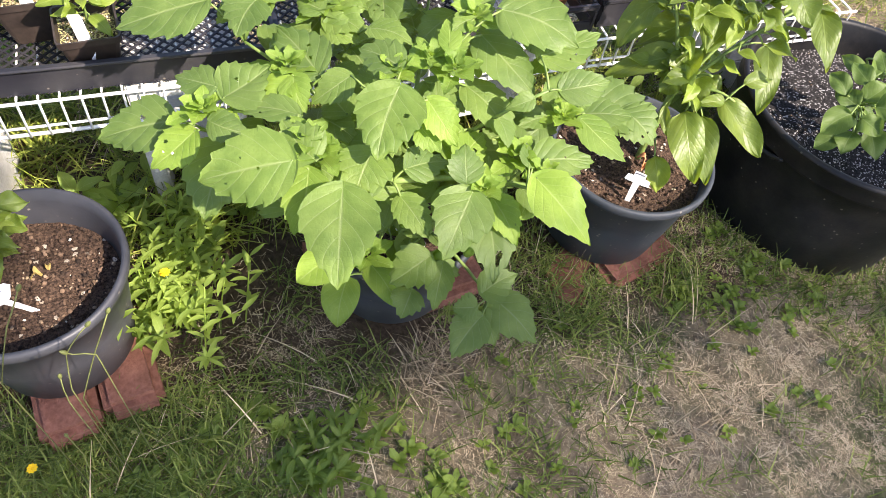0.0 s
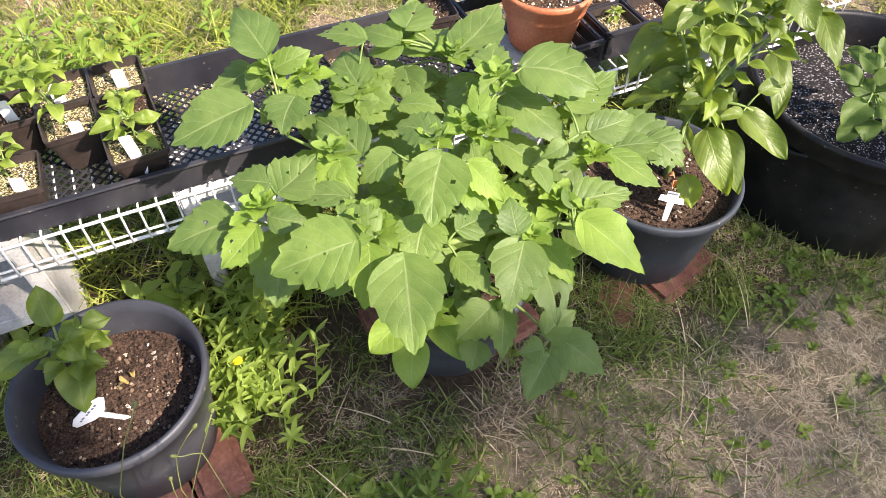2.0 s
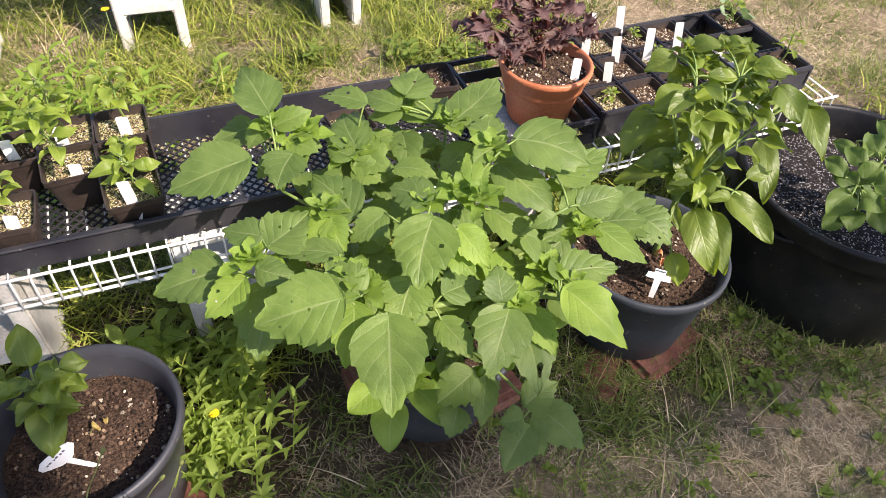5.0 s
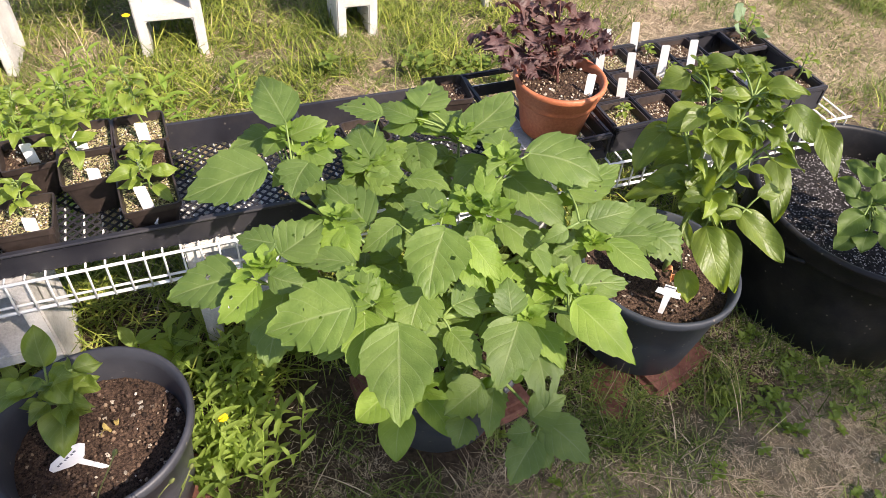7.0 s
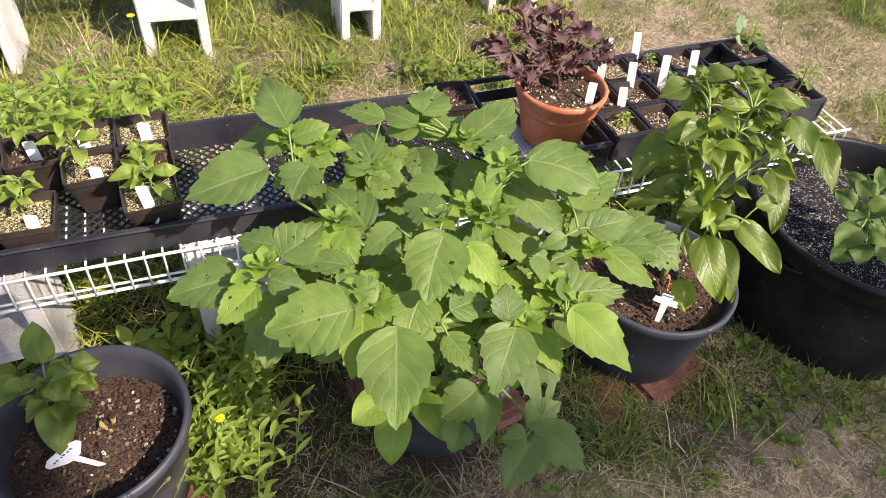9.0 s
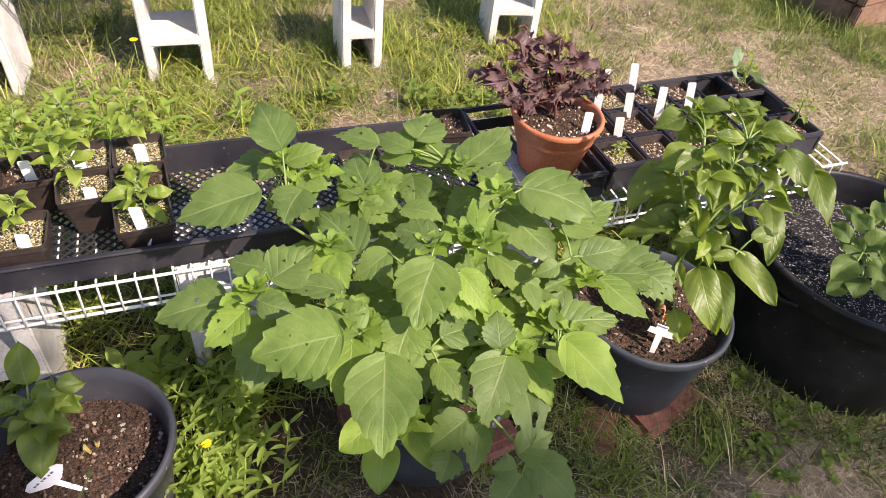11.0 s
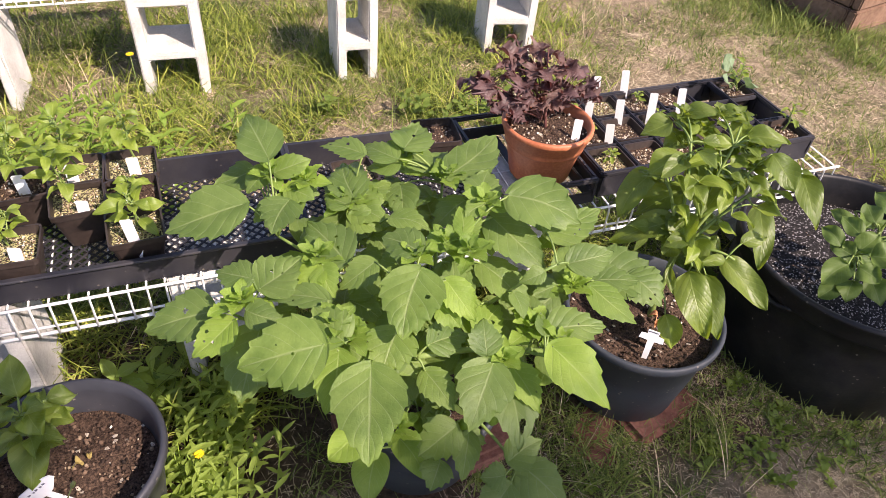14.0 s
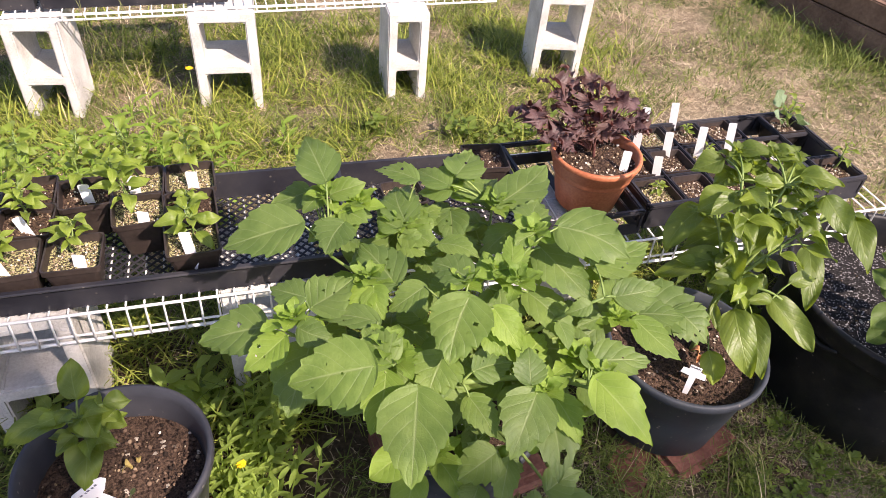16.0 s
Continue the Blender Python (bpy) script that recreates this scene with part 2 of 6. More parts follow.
TALL_BLADE = blade_material("tall_blade", ((0.0, (0.09, 0.13, 0.018)), (0.5, (0.23, 0.29, 0.042)), (1.0, (0.45, 0.46, 0.10))), 0.3)
DRY_BLADE = blade_material("dry_blade", ((0.0, (0.15, 0.105, 0.065)), (0.45, (0.47, 0.36, 0.23)), (0.85, (0.64, 0.52, 0.34)), (1.0, (0.76, 0.64, 0.45))), 0.1, 0.7, (0.4, 0.3, 0.15))
GLAUCOUS = leaf_material("blue_green_leaf", (0.13, 0.20, 0.12), (0.22, 0.30, 0.19), (0.34, 0.40, 0.27), (0.25, 0.38, 0.12), 0.25, 0.6, 5.0)


# ---- building tools ----
def mesh_from(name, verts, faces, uvs=None, smooth=False):
    me = bpy.data.meshes.new(name)
    me.from_pydata([tuple(v) for v in verts], [], faces)
    if uvs is not None:
        layer = me.uv_layers.new(name="leaf")
        for loop in me.loops:
            layer.data[loop.index].uv = uvs[loop.vertex_index]
    if smooth:
        me.polygons.foreach_set("use_smooth", [True] * len(me.polygons))
    me.update()
    return me


def thing(name, label, category, at=(0, 0, 0), turn=0.0, group="", kind=""):
    """An empty at the base of a thing; its parts hang under it."""
    ob = new(name)
    ob.empty_display_size = 0.05
    ob.matrix_world = pose(*at, 0, 0, turn)
    return tagged(ob, label, category, group, kind)


def part(name, shape, material, parent=None, label="", at=None):
    """Links a bmesh or a mesh as one object under a thing or a part."""
    if isinstance(shape, bmesh.types.BMesh):
        me = bpy.data.meshes.new(name)
        shape.to_mesh(me)
        shape.free()
    else:
        me = shape
    if not me.materials:
        me.materials.append(material)
    ob = new(name, me)
    if parent is not None:
        ob.parent = parent
    if at is not None:
        ob.matrix_basis = at
    return tagged(ob, label)


def box(size, centre=(0, 0, 0), bevel=0.0, bm=None):
    bm = bm or bmesh.new()
    made = bmesh.ops.create_cube(bm, size=1.0, matrix=Matrix.Translation(centre) @ Matrix.Diagonal((*size, 1)))
    if bevel:
        edges = {e for v in made["verts"] for e in v.link_edges}
        bmesh.ops.bevel(bm, geom=list(edges), offset=bevel, segments=2, affect="EDGES", clamp_overlap=True)
    return bm


def lathe(profile, n=64, wobble=0.0):
    """A turned body from (radius, height) pairs, smooth shaded."""
    verts, faces = [], []
    for k in range(n):
        a = 2 * math.pi * k / n
        w = 1 + wobble * math.sin(2 * a + 0.7)
        verts += [(r * w * math.cos(a), r * w * math.sin(a), z) for r, z in profile]
    m = len(profile)
    for k in range(n):
        k2 = (k + 1) % n
        faces += [(k * m + j, k2 * m + j, k2 * m + j + 1, k * m + j + 1) for j in range(m - 1)]
    return mesh_from("lathe", verts, faces, smooth=True)


def tube(points, radii, sides=6, name="tube"):
    """A round rod along points, with a radius (or one for all) at each."""
    pts = [Vector(p) for p in points]
    if not isinstance(radii, (list, tuple)):
        radii = [radii] * len(pts)
    verts, faces = [], []
    for i, p in enumerate(pts):
        d = (pts[min(i + 1, len(pts) - 1)] - pts[max(i - 1, 0)]).normalized()
        a = d.cross(Vector((0.13, 0.31, 0.94))).normalized()
        b = d.cross(a)
        verts += [p + radii[i] * (math.cos(t) * a + math.sin(t) * b) for t in (2 * math.pi * k / sides for k in range(sides))]
    for i in range(len(pts) - 1):
        for k in range(sides):
            k2 = (k + 1) % sides
            faces.append((i * sides + k, i * sides + k2, (i + 1) * sides + k2, (i + 1) * sides + k))
    faces += [tuple(range(sides))[::-1], tuple((len(pts) - 1) * sides + k for k in range(sides))]
    return mesh_from(name, verts, faces, smooth=True)


def curve_points(a, b, sag, n=6):
    """Points from a to b, bowed upwards by sag."""
    a, b = Vector(a), Vector(b)
    return [a.lerp(b, k / n) + Vector((0, 0, sag * 4 * (k / n) * (1 - k / n))) for k in range(n + 1)]


def leaf_mesh(length, width, teeth=8, depth=0.12, fold=0.18, bend=0.12, wave=0.04, seed=0, broad=0.42, rows=26, cols=3, holes=(), full=0.85):
    """A leaf along +x from its stalk, its face to +z: toothed outline, folded along the rib, arched, quilted; holes are (along, across, radius)."""
    rng = random.Random(seed)
    verts, faces, uvs = [], [], []
    p = broad / (1 - broad)
    base_p, tip_p = full * p, full
    peak = broad ** base_p * (1 - broad) ** tip_p
    skew, phase, twist = rng.uniform(-0.10, 0.10), rng.uniform(0, 6), rng.uniform(-0.12, 0.12)
    sway = rng.uniform(-0.06, 0.06)
    bite = [rng.choice((0.0, 0.25, 0.5, 0.9, 1.3, 2.0)) for _ in range(2 * teeth + 6)]
    per = 2 * cols + 1
    for i in range(rows + 1):
        u = i / rows
        half = width / 2 * (max(u, 1e-4) ** base_p * max(1 - u, 0) ** tip_p) / peak
        for side in range(-cols, cols + 1):
            v = side / cols
            w = half
            if abs(side) == cols and teeth and 0.04 < u < 0.97:
                t = u * teeth + 0.9 * math.sin(6 * u + phase + (2 if side > 0 else 0)) + (1.4 if side > 0 else 1.0)
                w *= 1 + depth * (0.5 * math.sin(2 * math.pi * t) + 0.5 * (0.5 - t % 1.0)) * bite[int(abs(t)) + (teeth if side > 0 else 0)] + 0.35 * depth * math.sin(2.4 * t + phase)
            y = v * w * (1 + skew * (1 if side > 0 else -1))
            z = fold * abs(y) + bend * length * 2 * u * (1 - u) - 0.25 * fold * y * y / max(width, 1e-4) + twist * y * u
            z += wave * width * math.sin(7 * u + phase + 2.2 * v) * abs(v)
            z += 0.007 * width * math.sin(2 * math.pi * (6.5 * u - 2.2 * abs(v))) * (1 - 0.3 * abs(v)) * (0.0 if side == 0 else 1.0)
            verts.append((u * length, y + sway * length * math.sin(math.pi * u), z))
            uvs.append((u, 0.5 + v / 2))
    for i in range(rows):
        for j in range(per - 1):
            a = i * per + j
            mu, mv = (i + 0.5) / rows, (j + 0.5) / cols - 1
            if any(((mu - hu) * length) ** 2 + ((mv - hv) * width / 2) ** 2 < hr * hr for hu, hv, hr in holes):
                continue
            faces.append((a, a + per, a + per + 1, a + 1))
    return mesh_from("leaf", verts, faces, uvs, smooth=True)


def toothed_leaf(length, width, seed, holes=(), rows=52, cols=6, sides=5.2):
    """A broad ovate leaf along +x: rounded base, drawn-out tip, forward-pointing teeth, quilted between its side veins."""
    rng = random.Random(seed)
    b = rng.uniform(0.30, 0.39)
    teeth = rng.choice((5, 6, 6, 7))
    depth = rng.uniform(0.11, 0.20)
    fold, bend, droop = rng.uniform(0.0, 0.26), rng.uniform(0.03, 0.14), rng.uniform(0.0, 0.16)
    phase, twist, sway = rng.uniform(0, 6), rng.uniform(-0.16, 0.16), rng.uniform(-0.07, 0.07)
    wave, tip_power = rng.uniform(0.02, 0.06), rng.uniform(1.35, 1.75)
    size = {s: [rng.uniform(0.35, 1.25) for _ in range(teeth + 3)] for s in (-1, 1)}
    lean = {s: rng.uniform(0.93, 1.07) for s in (-1, 1)}
    start = {s: rng.random() for s in (-1, 1)}
    verts, faces, uvs = [], [], []
    per = 2 * cols + 1
    for i in range(rows + 1):
        u = i / rows
        if u < b:
            half = max(1 - ((b - u) / b) ** 2.1, 0.0) ** 0.62
        else:
            half = 1 - ((u - b) / (1 - b)) ** tip_power
        half *= width / 2
        grow = min(1.0, max(0.0, (u - 0.06) / 0.12)) * min(1.0, (1 - u) / 0.1)
        for side in range(-cols, cols + 1):
            v = side / cols
            s = 1 if side > 0 else -1
            t = u * teeth + start[s]
            f = t % 1.0
            tooth = (f ** 1.4 if f < 0.82 else 0.757 * (1 - f) / 0.18) - 0.34
            rim = max(0.0, (abs(v) - 0.45) / 0.55) ** 2
            y = v * (half * lean[s] + depth * width / 2 * tooth * size[s][int(t)] * grow * rim)
            x = u * length + (0.35 * depth * width * tooth * grow * rim if u < 0.95 else 0.0)
            if u < b:
                x -= 0.07 * length * v * v * (1 - u / b)
            q = (u - abs(v) * 0.375) * sides
            z = fold * abs(y) * (1 - 0.5 * abs(v)) + length * (2 * bend * u * (1 - u) - droop * u * u) + twist * y * u
            z += wave * width * math.sin(6.5 * u + phase + 1.9 * v) * abs(v) ** 1.5
            z += 0.006 * width * abs(math.cos(math.pi * q)) * min(1.0, 3 * abs(v)) * (1 - 0.4 * abs(v))
            verts.append((x, y + sway * length * math.sin(math.pi * u), z))
            uvs.append((u, 0.5 + v / 2))
    for i in range(rows):
        for j in range(per - 1):
            a = i * per + j
            mu, mv = (i + 0.5) / rows, (j + 0.5) / cols - 1
            if any(((mu - hu) * length) ** 2 + ((mv - hv) * width / 2) ** 2 < hr * hr for hu, hv, hr in holes):
                continue
            faces.append((a, a + per, a + per + 1, a + 1))
    return mesh_from("leaf", verts, faces, uvs, smooth=True)


def lie(base, tip, up=(0, 0, 1)):
    """The pose of a leaf: from base towards tip, its face turned as near to up as it goes."""
    x = (Vector(tip) - Vector(base)).normalized()
    z = Vector(up)
    z = (z - z.dot(x) * x).normalized()
    y = z.cross(x)
    m = Matrix((x, y, z)).transposed().to_4x4()
    m.translation = base
    return m


def blades(name, spots, height, spread, width, lean, material, seed, label, category, segs=2, droop=0.5, least=0.3):
    """Many single blades as one mesh: spots is an array of x, y, z; each blade is a tapered, bowed strip."""
    rng = np.random.default_rng(seed)
    n = len(spots)
    h = height * (1 + spread * (rng.random(n) * 2 - 1))
    a = rng.random(n) * 2 * np.pi
    tilt = lean * (least + (1 - least) * rng.random(n))
    out = np.stack([np.cos(a), np.sin(a), np.zeros(n)], 1)
    b = a + np.pi / 2 + rng.normal(0, 0.5, n)
    across = np.stack([np.cos(b), np.sin(b), np.zeros(n)], 1) * (width * (0.6 + 0.8 * rng.random(n)) / 2)[:, None]
    rows = []
    for k in range(segs + 1):
        t = k / segs
        rise = h * t * np.cos(tilt * (1 + droop * t))
        reach = h * t * np.sin(tilt * (1 + droop * t))
        c = spots + out * reach[:, None]
        c[:, 2] += rise
        w = 1 - 0.85 * t
        rows += [c - across * w, c + across * w]
    verts = np.stack(rows, 1).reshape(-1, 3)
    per = 2 * (segs + 1)
    quad = np.array([[2 * k, 2 * k + 1, 2 * k + 3, 2 * k + 2] for k in range(segs)])
    faces = (np.arange(n)[:, None, None] * per + quad[None]).reshape(-1, 4)
    me = bpy.data.meshes.new(name)
    me.vertices.add(len(verts))
    me.vertices.foreach_set("co", verts.astype(np.float32).ravel())
    me.loops.add(faces.size)
    me.loops.foreach_set("vertex_index", faces.astype(np.int32).ravel())
    me.polygons.add(len(faces))
    me.polygons.foreach_set("loop_start", np.arange(len(faces), dtype=np.int32) * 4)
    me.update(calc_edges=True)
    me.materials.append(material)
    return tagged(new(name, me), label, category, kind="stuff")


def lump(x, y):
    """The height of the ground."""
    v = Vector((x, y, 0.3))
    return 0.022 * (noise.noise(v * 1.7) + 0.5 * noise.noise(v * 5.0)) + 0.006 * noise.noise(v * 17.0)


# ---- ground ----
def build_ground():
    xs = np.unique(np.r_[np.linspace(-1.2, 3.6, 150), -np.geomspace(1.3, 60, 22), 3.6 + np.geomspace(0.1, 60, 22)])
    ys = np.unique(np.r_[np.linspace(-0.4, 4.2, 150), -0.4 - np.geomspace(0.1, 60, 22), 4.2 + np.geomspace(0.1, 60, 24)])
    verts = [(x, y, lump(x, y) if -1.3 < x < 3.7 and -0.5 < y < 4.3 else 0.0) for y in ys for x in xs]
    w = len(xs)
    faces = [(j * w + i, j * w + i + 1, (j + 1) * w + i + 1, (j + 1) * w + i) for j in range(len(ys) - 1) for i in range(w - 1)]
    me = mesh_from("ground", verts, faces, smooth=True)
    me.materials.append(GROUND)
    tagged(new("ground", me), "thin dry lawn with bare earth and green patches", "lawn", kind="structure")


build_ground()


def added_shade_tree():
    """Unseen tree added behind the camera; its crown dapples near lawn and pots."""
    centre = Vector((0.55, 0.62, 0.0)) + SUN_TO * 8.0
    rng = random.Random(5)
    tree = thing("tree", "unseen leafy tree added to shade the near lawn and pots", "tree", (centre.x + 0.2, centre.y - 0.3, 0))
    foot = Vector((2.5, -0.3, -0.05))
    top = Vector((2.4, -0.2, centre.z - 0.3))
    part("trunk", tube([foot, foot.lerp(top, 0.3) + Vector((0.06, 0, 0)), foot.lerp(top, 0.7), top, top + Vector((-0.1, 0, 0.5))], [0.19, 0.15, 0.12, 0.08, 0.03], 12), TIMBER, tree)
    for x, y in ((1.5, 0.45), (0.9, 0.15), (0.3, -0.2), (-0.4, -0.35), (-1.0, 0.25), (-1.5, 0.7), (0.6, 0.4), (1.6, -0.25)):
        tip = Vector((x, y, centre.z + rng.uniform(-0.05, 0.08)))
        part("limb", tube(curve_points(top.lerp(foot, 0.02 * rng.random()), tip, 0.25, 6), [0.035, 0.028, 0.022, 0.017, 0.012, 0.008, 0.004], 8), TIMBER, tree)
    # Leaf clusters placed where shade is wanted on lawn, pots, tub and left block.
    for off, size, count, power, grow in (((0.74, 0.0, 0.0), (1.2, 0.20, 0.05), 4400, 6, 0.33), ((0.15, -0.46, 0.0), (1.75, 0.30, 0.05), 7600, 6, 0.33), ((-0.85, -0.08, 0.0), (0.53, 0.22, 0.04), 2700, 6, 0.33),
                                         ((0.87, 0.24, 0.0), (0.5, 0.075, 0.04), 2300, 4, 0.33), ((-0.2, 0.05, 0.0), (0.27, 0.13, 0.04), 2200, 4, 0.33), ((-0.46, 0.15, 0.0), (0.13, 0.08, 0.04), 800, 4, 0.33),
                                         ((-1.37, 0.36, 0.0), (0.38, 0.28, 0.12), 700, 2, 1.0), ((-1.16, 0.55, 0.0), (0.25, 0.15, 0.05), 200, 2, 0.6)):
        verts, faces, uvs = [], [], []
        while len(faces) < count * 2:
            p = Vector((rng.uniform(-1, 1), rng.uniform(-1, 1), rng.uniform(-1, 1)))
            if abs(p.x) ** power + abs(p.y) ** power + abs(p.z) ** 2 > 1:
                continue
            c = Vector((-0.2 + off[0] + size[0] * p.x, 0.3 + off[1] + size[1] * p.y, centre.z + off[2] + size[2] * p.z))
            m = lie(c, c + Vector((rng.uniform(-1, 1), rng.uniform(-1, 1), rng.uniform(-0.6, 0.3))), (rng.uniform(-1, 1), rng.uniform(-1, 1), 1)) @ Matrix.Scale(grow, 4)
            o = len(verts)
            verts += [m @ Vector(q) for q in ((0, 0, 0), (0.045, -0.03, 0.006), (0.11, 0, -0.01), (0.045, 0.03, 0.006))]
            uvs += [(0, 0.5), (0.4, 0), (1, 0.5), (0.4, 1)]
            faces += [(o, o + 1, o + 2), (o, o + 2, o + 3)]
        tagged(part("crown", mesh_from("crown", verts, faces, uvs), WEED, tree), kind="stuff")


added_shade_tree()


# ---- concrete blocks and wire shelves ----
def block_mesh(w, d, h, shell=0.032):
    """A hollow block stood on end: two openings run through it from front to back, with a web between."""
    bm = bmesh.new()
    hole = (h - 3 * shell) / 2
    zs = [0, shell, shell + hole, 2 * shell + hole, 2 * shell + 2 * hole, h]
    xs = [-w / 2, -w / 2 + shell, w / 2 - shell, w / 2]
    grid = {}
    for k, y in enumerate((0, d)):
        for i, x in enumerate(xs):
            for j, z in enumerate(zs):
                grid[k, i, j] = bm.verts.new((x, y, z))
    for j in range(5):
        for i in range(3):
            if i == 1 and j in (1, 3):
                ring = [(1, j), (2, j), (2, j + 1), (1, j + 1)]
                for (a, b), (c, e) in zip(ring, ring[1:] + ring[:1]):
                    bm.faces.new((grid[0, a, b], grid[0, c, e], grid[1, c, e], grid[1, a, b]))
                continue
            bm.faces.new([grid[0, i, j], grid[0, i + 1, j], grid[0, i + 1, j + 1], grid[0, i, j + 1]])
            bm.faces.new([grid[1, i, j + 1], grid[1, i + 1, j + 1], grid[1, i + 1, j], grid[1, i, j]])
    edge = [(i, 0) for i in range(4)] + [(3, j) for j in range(1, 6)] + [(i, 5) for i in (2, 1, 0)] + [(0, j) for j in (4, 3, 2, 1)]
    for (a, b), (c, e) in zip(edge, edge[1:] + edge[:1]):
        bm.faces.new((grid[1, a, b], grid[1, c, e], grid[0, c, e], grid[0, a, b]))
    bmesh.ops.recalc_face_normals(bm, faces=bm.faces[:])
    sharp = [e for e in bm.edges if len(e.link_faces) == 2 and e.calc_face_angle(0) > 0.5]
    bmesh.ops.bevel(bm, geom=sharp, offset=0.004, segments=2, affect="EDGES", clamp_overlap=True)
    return bm


def concrete_block(x, y, turn=0.0, w=0.194, d=0.194, lean=0.0, sunk=0.06, label="pale hollow concrete block stood on end under a wire shelf"):
    me = bpy.data.meshes.new("concrete_block")
    bm = block_mesh(w, d, 0.39)
    bm.to_mesh(me)
    bm.free()
    me.materials.append(CONCRETE)
    ob = new("concrete_block", me)
    ob.matrix_world = pose(x, y, -sunk, 0, lean, turn)
    return tagged(ob, label, "concrete block", "blocks under the wire shelves")


def wire_shelf(x0, x1, y0, y1, z, label, step=0.032, lip=0.066):
    """A coated wire shelf: long rails, and cross wires that bend down into the front lip."""
    shelf = thing("wire_shelf", label, "wire shelf", (0, 0, 0), group="wire shelves")
    for y, h, r in ((y0, z, 0.0032), (y0 - 0.004, z - lip, 0.0036), (y0 - 0.002, z - lip + 0.014, 0.0026), ((y0 + y1) / 2, z - 0.005, 0.0032), (y1, z, 0.0032)):
        part("rail", tube([(x0, y, h), (x1, y, h)], r, 8), WIRE, shelf)
    wire = tube([(0, y1, z + 0.003), (0, y0 + 0.004, z + 0.003), (0, y0 - 0.003, z - 0.002), (0, y0 - 0.007, z - lip - 0.003)], 0.0021, 6)
    wire.materials.append(WIRE)
    for k in range(int((x1 - x0) / step) + 1):
        part("cross_wire", wire, WIRE, shelf, at=Matrix.Translation((x0 + k * step, 0, 0)))
    return shelf


def turned(ob, x, y, degrees):
    """Turns a thing about the upright line through x, y."""
    ob.matrix_world = Matrix.Translation((x, y, 0)) @ Matrix.Rotation(radians(degrees), 4, "Z") @ Matrix.Translation((-x, -y, 0)) @ ob.matrix_basis
    return ob


FRONT_Z = 0.337
turned(wire_shelf(-0.95, 1.53, 1.018, 1.376, FRONT_Z - 0.004, "white coated wire shelf resting on concrete blocks"), 0.25, 1.018, -1.4)
wire_shelf(-1.2, 0.98, 2.315, 2.66, 0.338, "white coated wire shelf on concrete blocks across the lawn", 0.032, 0.016)
for x, y, turn, w in ((-0.408, 1.036, 1, 0.194), (0.045, 1.036, -2, 0.194), (0.66, 1.05, 3, 0.194), (1.38, 1.06, 0, 0.194)):
    concrete_block(x, y, turn, w)
for x, y, turn, w in ((-0.528, 2.29, -6, 0.165), (0.028, 2.287, -4, 0.208), (0.636, 2.222, -4, 0.142), (1.262, 2.30, -12, 0.194)):
    concrete_block(x, y, turn, w)


# ---- trays on the front shelf ----
def tray_mesh(w, d, h, lip=0.005, wall=0.003, flare=0.004):
    """The wall of an open tray in one piece: it flares a little and ends in a rolled rim."""
    def ring(dx, z):
        a, b = w / 2 + dx, d / 2 + dx
        return [(-a, -b, z), (a, -b, z), (a, b, z), (-a, b, z)]
    rings = [ring(-flare - 0.001, 0.0), ring(-0.0015, h - 0.004), ring(lip, h - 0.004), ring(lip + 0.0015, h - 0.001), ring(lip, h + 0.002), ring(-wall, h + 0.002), ring(-flare - wall, 0.0)]
    verts = [p for r in rings for p in r]
    n = len(rings)
    faces = [(i * 4 + k, i * 4 + (k + 1) % 4, ((i + 1) % n) * 4 + (k + 1) % 4, ((i + 1) % n) * 4 + k) for i in range(n) for k in range(4)]
    return mesh_from("tray_wall", verts, faces)


def mesh_floor(w, d, step=0.0205, r=0.0016):
    """The floor of a web tray: two sets of slanting ribs that cross."""
    bm = bmesh.new()
    for s in (-1, 1):
        n = int((w + d) / step / 1.0)
        for k in range(n + 1):
            c = -(w + d) / 2 + k * step
            # a rib along y = s * (x - c), cut to the floor
            xa, xb = max(-w / 2, c - d / 2), min(w / 2, c + d / 2)
            if xb - xa < 0.004:
                continue
            mid = (xa + xb) / 2
            m = Matrix.Translation((mid, s * (mid - c), 0.002 + 0.0004 * s)) @ Matrix.Rotation(s * math.pi / 4, 4, "Z") @ Matrix.Diagonal(((xb - xa) * math.sqrt(2), 2 * r, 0.003, 1))
            bmesh.ops.create_cube(bm, size=1.0, matrix=m)
    return bm


def web_tray(x0, x1, y0, y1, label, h=0.058):
    w, d = x1 - x0, y1 - y0
    t = thing("web_tray", label, "plant tray", ((x0 + x1) / 2, (y0 + y1) / 2, FRONT_Z), group="trays on the wire shelf")
    part("tray_wall", tray_mesh(w, d, h), TRAYBLACK, t)
    part("mesh_floor", mesh_floor(w - 0.006, d - 0.006), TRAYBLACK, t, "open diamond mesh floor")
    return t


turned(web_tray(-1.09, -0.537, 1.045, 1.335, "black plastic mesh tray holding square seedling pots"), -0.53, 1.04, -1.5)
turned(web_tray(-0.53, 0.212, 1.036, 1.328, "black plastic mesh tray half filled with seedling pots"), -0.13, 1.18, -1.6)
turned(web_tray(0.222, 0.602, 1.026, 1.31, "black plastic mesh tray mostly hidden by leaves"), 0.42, 1.17, -2.2)


